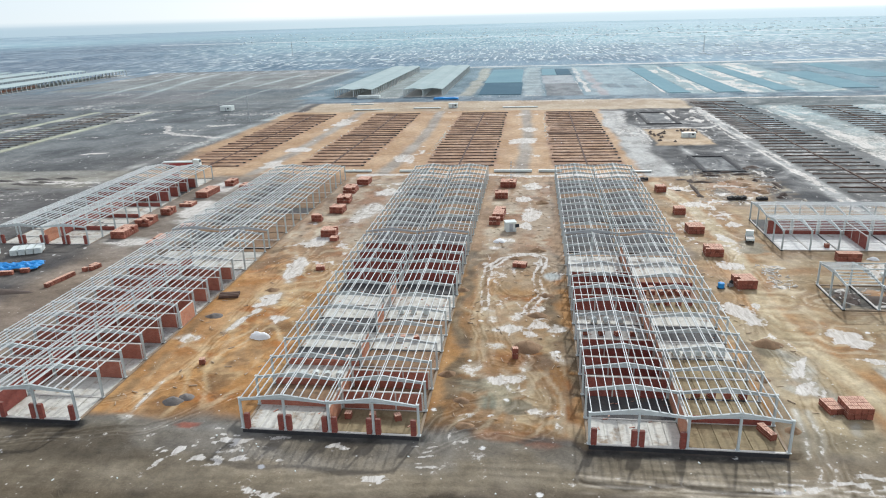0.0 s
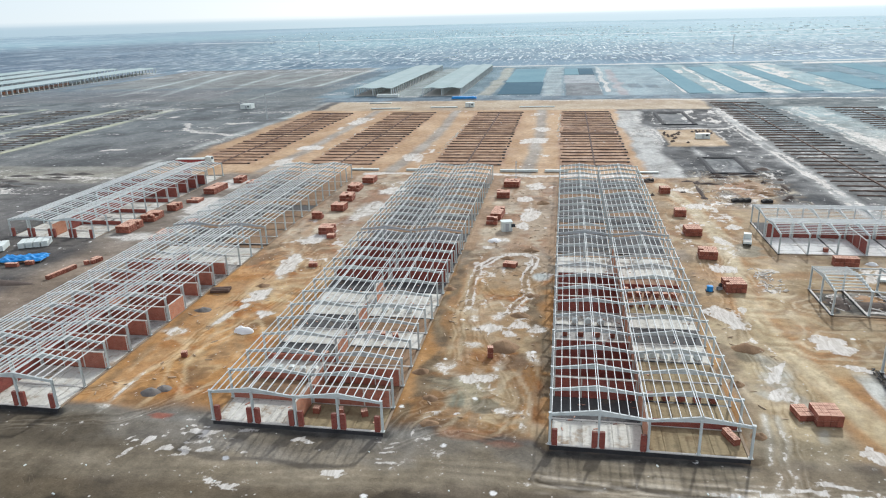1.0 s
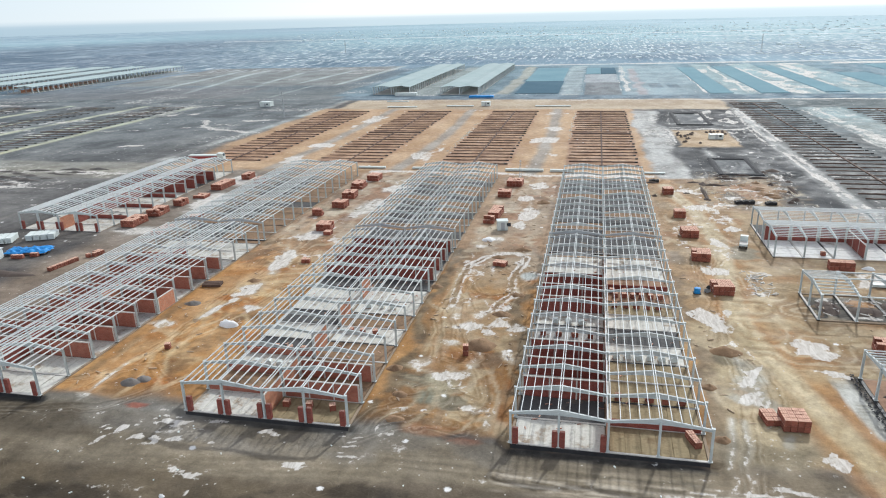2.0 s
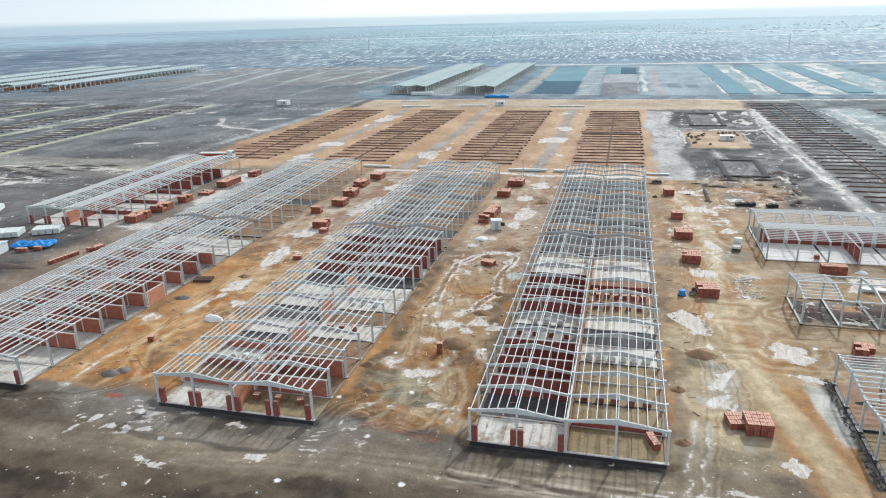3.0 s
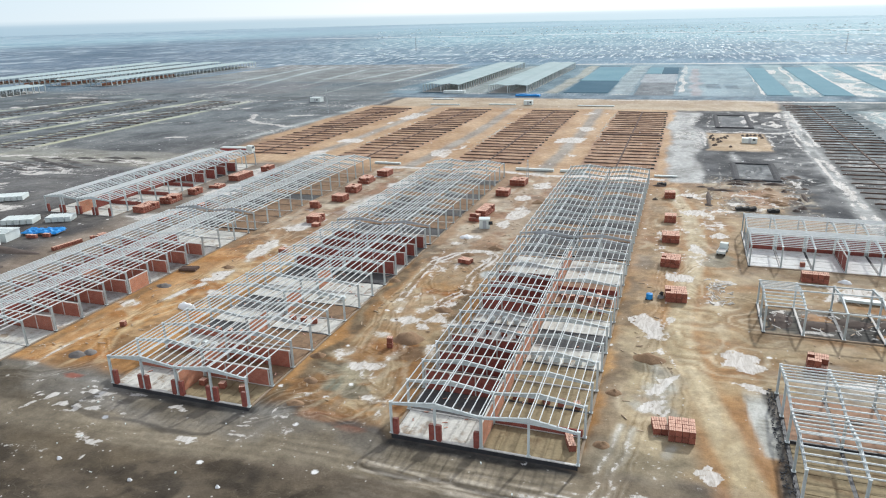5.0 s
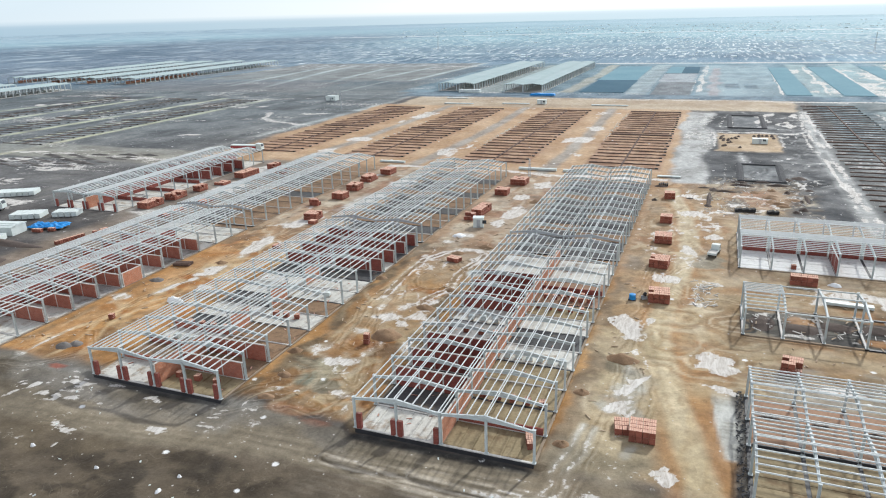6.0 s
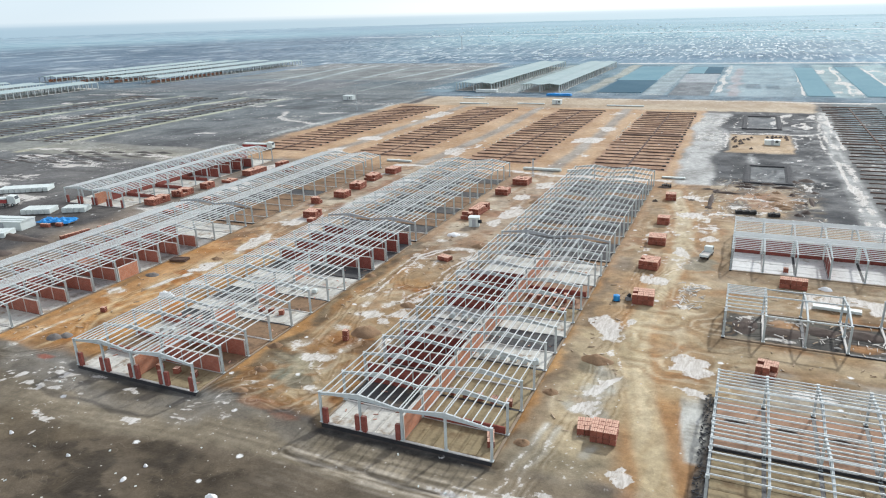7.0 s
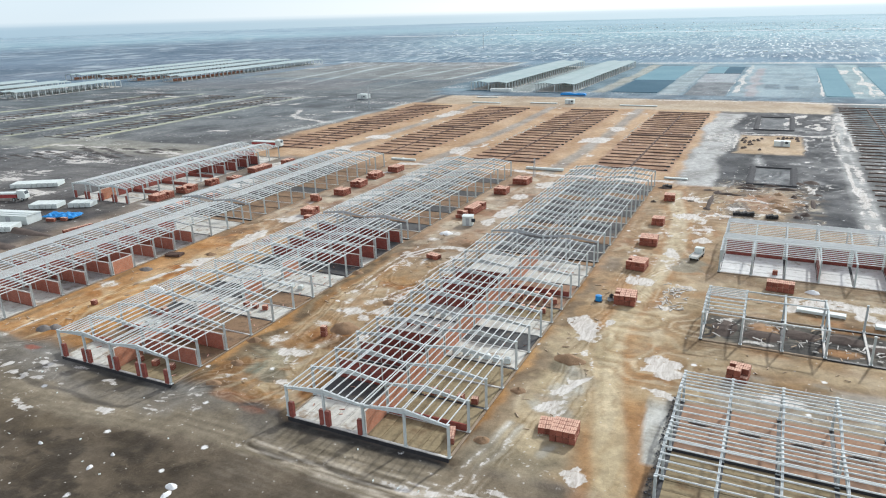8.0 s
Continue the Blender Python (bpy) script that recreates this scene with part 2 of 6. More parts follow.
def lay(mask, dark, light, size=9.0, seed=5, strength=1.0):
    on = mask > 0.004
    f = smooth(fbm(GX[on], GY[on], size, seed, 5), 0.28, 0.72)[:, None]
    m = (np.minimum(mask[on], 1) * strength)[:, None]
    colour[on] = colour[on] * (1 - m) + m * (np.array(dark) * (1 - f) + np.array(light) * f)


def whiten(mask, amount):
    snow[:] = np.maximum(snow, mask * amount)


SOIL, SOIL_L = (0.085, 0.078, 0.074), (0.17, 0.15, 0.135)
MUD, MUD_L = (0.28, 0.145, 0.062), (0.42, 0.25, 0.125)
TAN, TAN_L = (0.36, 0.27, 0.17), (0.52, 0.41, 0.28)
ASH, ASH_L = (0.036, 0.038, 0.042), (0.082, 0.083, 0.088)
PALE, PALE_L = (0.30, 0.29, 0.27), (0.50, 0.49, 0.47)

# open fields: dark thawing soil with remains of snow
lay(np.ones(GX.shape), SOIL, SOIL_L, 40, 6)
whiten(np.ones(GX.shape), 0.2)
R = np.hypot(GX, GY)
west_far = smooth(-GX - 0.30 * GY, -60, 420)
# pale blue-grey haze of distance is painted into these ground colours
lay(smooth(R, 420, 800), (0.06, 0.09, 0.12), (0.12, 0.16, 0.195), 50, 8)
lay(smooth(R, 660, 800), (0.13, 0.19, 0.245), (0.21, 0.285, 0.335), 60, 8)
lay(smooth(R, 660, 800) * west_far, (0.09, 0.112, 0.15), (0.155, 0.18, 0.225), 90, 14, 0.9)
lay(smooth(R, 850, 1500), (0.19, 0.305, 0.35), (0.285, 0.41, 0.45), 160, 9)          # snow thicker towards the town, with pale blue haze painted in
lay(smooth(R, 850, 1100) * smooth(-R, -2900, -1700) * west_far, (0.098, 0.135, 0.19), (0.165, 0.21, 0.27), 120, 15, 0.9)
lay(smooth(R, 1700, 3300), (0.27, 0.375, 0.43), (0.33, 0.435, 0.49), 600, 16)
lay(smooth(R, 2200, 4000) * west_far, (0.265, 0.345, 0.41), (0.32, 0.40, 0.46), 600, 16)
lay(zone(-330, 130, 735, 850, 30) , (0.075, 0.125, 0.175), (0.13, 0.19, 0.24), 40, 9, 0.85)
# west: old strip fields with pale balks between them
lay(zone(-640, -140, 40, 440, 20), (0.075, 0.073, 0.074), (0.15, 0.14, 0.135), 18, 14)
lay(zone(-420, -150, 205, 222, 5), (0.19, 0.165, 0.13), (0.28, 0.25, 0.20), 8, 14, 0.8)
for x0, y0, x1, y1, bw in ((-234, 205, -233, 397, 4.5), (-284, 225, -269, 400, 5), (-345, 255, -328, 402, 6), (-392, 280, -362, 392, 6), (-258, 220, -252, 398, 2), (-310, 225, -298, 398, 2.5)):
    lay(along([(x0, y0), (x1, y1)], bw, 1.2, 0.2)[0], (0.39, 0.325, 0.185), (0.50, 0.43, 0.265), 8, 15, 0.95)
for bx in (-190, -236, -282, -328, -374, -420):
    lay(zone(bx - 12, bx + 12, 520, 690, 4.0), (0.13, 0.11, 0.105), (0.22, 0.19, 0.18), 14, 15, 0.6)
    lay(zone(bx - 16, bx - 14, 440, 700, 2.0), (0.26, 0.24, 0.20), (0.36, 0.34, 0.30), 8, 15, 0.8)
lay(zone(-400, -183, 530, 722, 8), (0.15, 0.12, 0.105), (0.235, 0.195, 0.17), 16, 15, 0.85)
for x0, y0, x1, y1, bw in ((-187, 534, -182, 723, 5), (-225, 552, -221, 671, 4), (-258, 550, -267, 652, 4), (-312, 600, -322, 696, 4), (-326, 480, -350, 686, 4), (-286, 473, -321, 646, 4), (-256, 531, -186, 531, 3)):
    lay(along([(x0, y0), (x1, y1)], bw, 2.0, 0.3)[0], (0.31, 0.285, 0.25), (0.43, 0.40, 0.36), 8, 15, 0.9)
lay(zone(-420, -235, 440, 520, 10), (0.14, 0.10, 0.09), (0.20, 0.15, 0.14), 14, 15, 0.5)
whiten(zone(-640, -140, 60, 760, 10) * smooth(fbm(GX, GY, 26, 61, 3), 0.42, 0.66), 0.42)
whiten(zone(-640, -140, 60, 760, 10), 0.26)
whiten(along([(-192, 342), (-184, 330), (-181, 321), (-170, 312), (-158, 308), (-147, 303)], 2.6, 1.4, 0.3)[0], 1.1)
lay(along([(-152, 215), (-146, 300), (-140, 400), (-140, 470)], 5.0, 1.5)[0], (0.22, 0.20, 0.18), (0.36, 0.34, 0.31), 6, 16)
lay(zone(-260, -130, 216, 232, 4), (0.22, 0.19, 0.15), (0.32, 0.29, 0.24), 6, 16, 0.7)
# the levelled site
lay(zone(-141, 37, 219, 388, 3), (0.36, 0.215, 0.115), (0.47, 0.31, 0.185), 14, 18)
for fx in (COL_C, COL_B, COL_A, COL_Z):
    lay(zone(fx - 1, fx + SPAN + 1, 237, 378, 1.5, 0.3), (0.25, 0.138, 0.083), (0.40, 0.24, 0.148), 5, 18)
lay(zone(-132, 88.5, 386, 432, 3), (0.33, 0.24, 0.16), (0.44, 0.345, 0.245), 14, 19)
lay(zone(-108, 54, 74, 226, 4), MUD, MUD_L, 11, 20)
lay(zone(-110, -84, 60, 222, 6), (0.14, 0.115, 0.095), (0.26, 0.21, 0.17), 9, 21, 0.85)
lay(zone(-200, -106, 60, 146, 8), (0.06, 0.055, 0.055), (0.13, 0.115, 0.105), 9, 21)
lay(zone(34, 140, 74, 216, 5), (0.27, 0.185, 0.11), (0.42, 0.315, 0.205), 12, 22)
lay(zone(36, 49, 222, 380, 3), (0.25, 0.24, 0.225), (0.42, 0.41, 0.395), 6, 23)
whiten(zone(36, 49, 222, 380, 3) * (0.7 + 0.3 * smooth(fbm(GX, GY / 5, 3, 235, 3), 0.42, 0.58)), 0.44)
lay(zone(47.5, 86, 222, 386, 3), ASH, ASH_L, 10, 24)
lay(zone(50, 73.5, 276, 317, 2), (0.34, 0.23, 0.13), (0.46, 0.33, 0.21), 7, 25)
lay(zone(50, 76, 184, 224, 5), (0.26, 0.17, 0.10), (0.42, 0.30, 0.19), 6, 26)
lay(zone(48, 78, 186, 232, 4) * smooth(fbm(GX, GY, 10, 69), 0.44, 0.58), (0.11, 0.09, 0.072), (0.20, 0.16, 0.12), 4, 26, 0.8)
lay(zone(48, 50.8, 194, 214, 0.8, 0.3) + zone(50, 58, 212, 214.5, 0.8, 0.3), (0.03, 0.03, 0.03), (0.07, 0.065, 0.06), 4, 26, 0.95)          # dark ditch strip
lay(zone(51.5, 57, 197, 212, 2), (0.10, 0.09, 0.08), (0.18, 0.155, 0.125), 4, 26, 0.85)
lay(spot(61, 208, 8.5, 9, 0, 0.8), (0.25, 0.135, 0.085), (0.36, 0.215, 0.14), 4, 26, 0.85)
lay(spot(55.4, 202, 4.2, 5.5, 0, 0.6), (0.085, 0.085, 0.085), (0.16, 0.155, 0.145), 4, 26, 0.9)
whiten(spot(58.6, 208.6, 3.2, 1.4, -10) + spot(55.5, 199, 3.0, 0.8, 5), 0.8)
lay(zone(70, 84, 190, 236, 4), ASH, ASH_L, 6, 26, 0.85)
for x, y, rx, ry, turn in ((63, 208, 4, 1.6, -20), (57, 221, 3, 1, 0), (54, 191, 5, 1, 10), (60, 229, 7, 0.9, 0), (66, 200, 1, 3, 20)):
    whiten(spot(x, y, rx, ry, turn), 0.75)
lay(zone(76, 140, 186, 250, 5), ASH, ASH_L, 10, 24)
lay(zone(95, 330, 176, 392, 4), (0.07, 0.068, 0.068), (0.14, 0.13, 0.125), 12, 27)
for bx in (121, 167, 213, 259, 305):
    lay(zone(bx, bx + 20, 190, 392, 4), (0.24, 0.22, 0.19), (0.42, 0.40, 0.36), 12, 28, 0.9)
    whiten(zone(bx, bx + 20, 200, 392, 4), 0.50)
for bx, tone_d, tone_l in ((143, (0.15, 0.135, 0.125), (0.24, 0.215, 0.195)), (189, (0.19, 0.155, 0.14), (0.28, 0.235, 0.21)), (235, (0.17, 0.15, 0.14), (0.26, 0.23, 0.21))):
    lay(zone(bx - 1, bx + SPAN + 1, 196, 390, 3), tone_d, tone_l, 9, 27, 0.9)
whiten(zone(140, 330, 210, 400, 6), 0.30)
lay(zone(89.6, 117, 190, 408, 2), (0.075, 0.076, 0.077), (0.15, 0.147, 0.142), 6, 27, 0.9)
whiten(zone(91, 117, 190, 408, 2) * smooth(fbm(GX / 4, GY, 3, 127, 3), 0.54, 0.64), 0.50)
whiten(along([(121, 200), (121.5, 300), (120.5, 388)], 2.0, 1.6, 0.8)[0], 0.8)
whiten(zone(122, 140, 200, 392, 4) * smooth(fbm(GX / 1.5, GY / 5, 5, 131, 4), 0.42, 0.60), 0.75)
# white haul road on the east
haul = [(87.3, 180), (87, 203), (86.9, 235), (87.1, 262), (87.6, 300), (88, 340), (89.2, 388)]
lay(along(haul, 4.5, 0.8, 0.2)[0], PALE, PALE_L, 5, 29, 0.6)
lay(along(haul, 5.2, 1.2, 0.45)[0], (0.28, 0.275, 0.265), (0.44, 0.435, 0.42), 4, 29, 0.8)
whiten(along(haul, 4.0, 1.8, 0.5)[0] * smooth(fbm(GX, GY / 14, 1.8, 126, 3), 0.44, 0.60), 0.70)
lay(along(haul, 5.0, 1.6, 0.5)[0] * smooth(fbm(GX, GY / 12, 2.0, 128, 3), 0.48, 0.62), (0.11, 0.11, 0.11), (0.19, 0.19, 0.185), 4, 29, 0.8)
whiten(along([(88.5, 385), (84, 340), (83, 300), (86.5, 262)], 1.6, 1.2, 0.6)[0], 0.8)
for dx, bow in ((-1.9, 0.7), (-0.7, 0.9), (0.5, -0.6), (1.9, 0.6)):
    strand = [(x + dx + bow * math.sin(y / 23.0 + dx), y) for x, y in zip(np.interp(np.arange(180, 389, 8), [p[1] for p in haul], [p[0] for p in haul]), np.arange(180, 389, 8))]
    whiten(along(strand, 0.7, 0.6, 0.3)[0] * (0.55 + 0.45 * smooth(fbm(GX, GY / 8, 2.5, 234, 3), 0.34, 0.50)), 1.10)
for line in ([(75, 320), (82, 322), (88, 330)], [(70, 262), (80, 258), (88, 262)], [(52, 336), (66, 334), (84, 330)], [(59, 268), (61, 250), (60, 238)], [(48, 330), (50, 312), (48, 292)]):
    lay(along(line, 2.2, 1.4, 0.6)[0], (0.28, 0.28, 0.275), (0.42, 0.415, 0.40), 4, 29, 0.75)
    whiten(along(line, 1.2, 1.2, 0.6)[0], 0.6)
for x0, x1, y0, y1 in ((58.2, 69.8, 229, 253), (57, 68.5, 334, 366)):         # thin snow and ash inside and round the dug pits
    lay(zone(x0, x1, y0, y1, 1.5, 0.3), (0.11, 0.115, 0.12), (0.19, 0.195, 0.20), 4, 24, 0.85)
    whiten(along([(x0 - 0.6, y0 + 1), (x0 - 0.6, y1 - 1)], 1.3, 1.0, 0.6)[0] + along([(x0 - 4.5, y1), (x0 - 4.6, y0)], 1.0, 1.2, 0.8)[0], 0.72)
whiten(along([(48.5, 286), (49.5, 310), (48, 322)], 1.6, 1.2, 0.8)[0] + along([(74, 282), (75, 312)], 1.6, 1.4, 0.8)[0] + zone(50, 82, 318, 322, 2) , 0.7)
whiten(zone(64, 86, 330, 384, 4) * smooth(fbm(GX, GY / 2, 5, 136, 4), 0.48, 0.60), 0.66)
# cross road beyond the site
lay(zone(-150, 700, 430, 462, 4), (0.075, 0.10, 0.125), (0.16, 0.185, 0.205), 9, 30)
whiten(zone(-130, 600, 424, 430, 3), 0.62)
whiten(zone(-150, 600, 450, 456, 3), 0.50)
lay(zone(-160, 620, 452, 720, 8), (0.07, 0.115, 0.14), (0.165, 0.215, 0.235), 20, 31, 0.9)
lay(zone(36, 86, 450, 686, 4), (0.20, 0.205, 0.205), (0.31, 0.31, 0.305), 14, 31, 0.9)
lay(zone(44, 50, 455, 655, 3), (0.31, 0.20, 0.18), (0.41, 0.29, 0.265), 8, 31, 0.85)
lay(zone(9, 33.5, 531, 601, 2, 0.4), (0.28, 0.225, 0.215), (0.36, 0.30, 0.285), 8, 31, 0.9)
lay(zone(10, 33.5, 450, 530, 2, 0.4), (0.115, 0.095, 0.095), (0.19, 0.16, 0.155), 8, 31, 0.9)
lay(zone(-6, 8, 452, 690, 3), (0.21, 0.205, 0.195), (0.32, 0.315, 0.30), 8, 31, 0.85)
for x0, x1 in ((101, 116.5), (133.5, 153.5), (168, 195)):
    lay(zone(x0, x1, 452, 690, 3, 0.5), (0.25, 0.24, 0.215), (0.36, 0.345, 0.315), 10, 31, 0.9)
    whiten(zone(x0, x1, 452, 690, 3, 0.5) * smooth(fbm(GX, GY / 3, 10, 132, 4), 0.46, 0.62), 0.7)
for x0 in (85.6, 111, 133.5, 152.6, 168.5):
    whiten(along([(x0, 462), (x0 + 1, 560), (x0 + 2, 655)], 2.0, 1.4, 0.5)[0], 0.95)
whiten(zone(8.2, 9.2, 452, 600, 1, 0.2) + zone(33.2, 34.5, 452, 666, 1, 0.2), 0.5)
lay(zone(54, 62, 490, 522, 2, 0.4) + zone(65, 73, 490, 520, 2, 0.4), (0.085, 0.105, 0.125), (0.14, 0.165, 0.185), 8, 31, 0.85)
whiten(zone(36, 41, 470, 690, 2), 0.6)
lay(zone(-47, -38, 456, 690, 3), (0.28, 0.215, 0.15), (0.38, 0.30, 0.22), 8, 31, 0.8)
lay(zone(-108, -86, 452, 690, 4), (0.20, 0.185, 0.155), (0.32, 0.29, 0.25), 8, 31, 0.8)
whiten(zone(70, 600, 452, 720, 8), 0.30)
whiten(along([(118, 470), (124, 520), (150, 486)], 16, 5)[0], 0.66)
whiten(along([(230, 690), (330, 700)], 18, 6)[0], 0.95)
lay(along([(-60, 712), (140, 716), (330, 722), (620, 700)], 7, 3)[0], PALE, PALE_L, 9, 30)
whiten(along([(-60, 712), (140, 716), (330, 722), (620, 700)], 12, 4)[0], 0.8)
# foreground: rutted grey verge and pale track
lay(zone(-260, 200, -80, 71.5, 2.0), (0.115, 0.10, 0.078), (0.195, 0.172, 0.135), 7, 32)
verge, _ = along([(-130, 56), (-70, 58.5), (-48, 60.5), (-33, 63), (-15.6, 64.5), (0.6, 65), (16, 63.5), (30, 63.5), (44, 63), (75, 57), (120, 55)], 5.0, 2.0)
lay(verge, (0.19, 0.165, 0.125), (0.28, 0.25, 0.20), 5, 33, 0.9)
lay(zone(-42, -10, 64, 71.5, 3) + zone(4, 34, 63, 71.5, 3), (0.125, 0.113, 0.094), (0.20, 0.184, 0.155), 4, 35)
whiten(zone(-120, 60, 63, 71, 4) * smooth(fbm(GX, GY, 7, 62, 3), 0.48, 0.70), 0.40)
# fine streaks left by wheels and scrapers
run_x = smooth(fbm(WX / 7, WY, 1.5, 81, 3), 0.50, 0.72)
run_y = smooth(fbm(WX, WY / 7, 1.5, 82, 3), 0.50, 0.72)
front = zone(-260, 200, 10, 72.5, 3)
lay(front * run_x, (0.22, 0.20, 0.165), (0.33, 0.30, 0.255), 5, 83, 0.35)
lay(front * smooth(fbm(WX / 6, WY, 1.3, 84, 3), 0.52, 0.70), (0.06, 0.05, 0.042), (0.11, 0.095, 0.08), 5, 85, 0.35)
whiten(zone(-160, 80, 52, 71, 3) * run_x, 0.40)
lay(verge, (0.21, 0.185, 0.145), (0.31, 0.28, 0.23), 5, 33, 0.8)
lay(zone(-260, 34, 20, 59.5, 5), (0.075, 0.061, 0.044), (0.13, 0.108, 0.078), 9, 34, 0.9)
lay(zone(-260, 34, 20, 59, 5) * smooth(fbm(GX, GY, 9, 122, 3), 0.52, 0.64), (0.045, 0.038, 0.03), (0.075, 0.063, 0.048), 6, 123, 0.7)
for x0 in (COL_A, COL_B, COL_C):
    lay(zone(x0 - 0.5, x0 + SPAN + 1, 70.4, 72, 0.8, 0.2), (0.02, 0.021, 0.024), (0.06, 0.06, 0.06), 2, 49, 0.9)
yards = zone(-60, -39, 74, 222, 2) + zone(-11, 6.5, 74, 222, 2) + zone(34, 55, 74, 222, 2)
lay(yards * run_y, (0.42, 0.32, 0.22), (0.54, 0.45, 0.34), 5, 86, 0.5)
lay(yards * smooth(fbm(WX, WY / 5, 1.6, 87, 3), 0.52, 0.72), (0.17, 0.10, 0.055), (0.26, 0.16, 0.09), 5, 88, 0.5)
lay(zone(56, 140, 96, 150, 2) * run_x, (0.42, 0.33, 0.23), (0.54, 0.45, 0.34), 5, 86, 0.5)
lay(zone(56, 140, 96, 150, 2) * smooth(fbm(WX / 6, WY, 1.6, 89, 3), 0.52, 0.72), (0.15, 0.09, 0.055), (0.24, 0.15, 0.09), 5, 88, 0.6)
lay(zone(-640, -140, 40, 440, 20) * smooth(fbm(WX, WY / 6, 6, 90, 3), 0.5, 0.72), (0.15, 0.14, 0.13), (0.24, 0.22, 0.20), 5, 86, 0.5)
lay(zone(94, 330, 176, 392, 4) * smooth(fbm(WX / 5, WY, 5, 91, 3), 0.5, 0.72), (0.20, 0.195, 0.19), (0.30, 0.29, 0.28), 5, 86, 0.45)

# reddish and beige clay, in clumps
for seed, dark_c, light_c, lo in ((101, (0.26, 0.105, 0.038), (0.36, 0.165, 0.07), 0.54), (102, (0.40, 0.30, 0.19), (0.54, 0.44, 0.30), 0.57), (103, (0.14, 0.085, 0.05), (0.21, 0.13, 0.075), 0.62)):
    lay(yards * smooth(fbm(WX, WY, 6.5, seed, 5), lo, lo + 0.10), dark_c, light_c, 4, seed + 1, 0.8)
    lay(zone(52, 140, 96, 150, 2) * smooth(fbm(WX, WY, 6.5, seed + 7, 5), lo, lo + 0.10), dark_c, light_c, 4, seed + 1, 0.7)
# paler trodden lanes between the long sheds
lay(zone(-8, 6, 98, 215, 4) * smooth(fbm(GX, GY, 8, 63), 0.40, 0.60), (0.31, 0.215, 0.13), (0.44, 0.33, 0.22), 5, 41, 0.8)
lay(zone(-58, -40, 100, 215, 4) * smooth(fbm(GX, GY, 8, 64), 0.42, 0.62), (0.32, 0.225, 0.14), (0.45, 0.345, 0.235), 5, 41, 0.75)
lay(zone(34, 54, 98, 214, 3) * smooth(fbm(GX, GY, 9, 65), 0.34, 0.56), (0.30, 0.175, 0.09), (0.42, 0.265, 0.145), 5, 41, 0.75)
lay(zone(53, 140, 97, 149, 3) * smooth(fbm(GX, GY, 10, 67), 0.36, 0.6), (0.25, 0.155, 0.085), (0.36, 0.235, 0.135), 5, 41, 0.65)
for bx in (-14, -62):
    lay(zone(bx + 1.5, bx + 8, 76, 130, 2.5), (0.30, 0.165, 0.08), (0.44, 0.27, 0.15), 4, 42, 0.7)
# sandy haul road between the long sheds and the cross ones
road_pts = [(55, 40), (53, 62), (51.0, 74.5), (48.2, 85.4), (46.4, 93.6), (45.0, 101.7), (43.4, 111.3), (43.2, 118.2), (43.9, 126.3), (44.5, 135.2), (45.4, 145.3), (46.2, 160.8), (45.4, 173.8), (42.5, 193.9), (38.6, 212)]
lay(zone(34, 55.5, 72, 214, 3) * (0.6 + 0.4 * smooth(fbm(GX, GY, 8, 68), 0.4, 0.6)), (0.22, 0.15, 0.088), (0.33, 0.23, 0.14), 5, 36, 0.5)
lay(along(road_pts, 7.2, 1.4, 0.5)[0], (0.29, 0.155, 0.075), (0.39, 0.225, 0.115), 5, 36, 0.75)
lay(zone(49, 55.5, 74, 102, 1.5, 0.5), (0.27, 0.145, 0.07), (0.37, 0.215, 0.11), 4, 36, 0.85)
lay(along(road_pts, 3.9, 0.8, 0.3)[0], (0.43, 0.35, 0.235), (0.53, 0.44, 0.31), 16, 37, 0.92)
lay(along(road_pts, 3.9, 0.8, 0.3)[0] * smooth(fbm(WX, WY / 9, 1.6, 221, 3), 0.50, 0.62), (0.34, 0.25, 0.15), (0.42, 0.32, 0.20), 4, 222, 0.6)
hardstand = zone(51.6, 55.0, 80.5, 96.5, 0.7, 0.45) * smooth(GX - 51.2 + 0.16 * (GY - 95), -0.4, 0.5)          # ribbed lime spread beside the road
lay(hardstand, (0.40, 0.385, 0.35), (0.54, 0.53, 0.50), 3, 37, 0.95)
lay(hardstand * smooth(np.sin(GY * 7.5 + GX), 0.2, 0.8) * smooth(fbm(GX, GY, 4, 224), 0.40, 0.55), (0.25, 0.235, 0.205), (0.33, 0.315, 0.28), 3, 37, 0.6)
for dx in (-1.0, 1.1):
    lay(along([(x + dx, y) for x, y in road_pts], 0.4, 0.35, 0.5)[0] * smooth(fbm(GX, GY, 5, 223), 0.42, 0.56), (0.30, 0.21, 0.125), (0.38, 0.28, 0.175), 3, 38, 0.7)
for line in ([(50, 96), (62, 99), (90, 99), (130, 98)], [(48, 138), (60, 141), (90, 138), (130, 134)], [(47, 118), (53, 132), (64, 134)], [(56, 112), (80, 111), (130, 109)]):
    lay(along(line, 4.5, 1.6)[0], TAN, TAN_L, 5, 39, 0.8)
lay(zone(34, 44.5, 73, 112, 3), (0.30, 0.235, 0.15), (0.45, 0.37, 0.255), 5, 40, 0.85)
lay(zone(33, 42, 104, 150, 3) * smooth(fbm(GX, GY, 8, 66), 0.36, 0.6), (0.17, 0.12, 0.08), (0.28, 0.21, 0.145), 5, 40, 0.8)
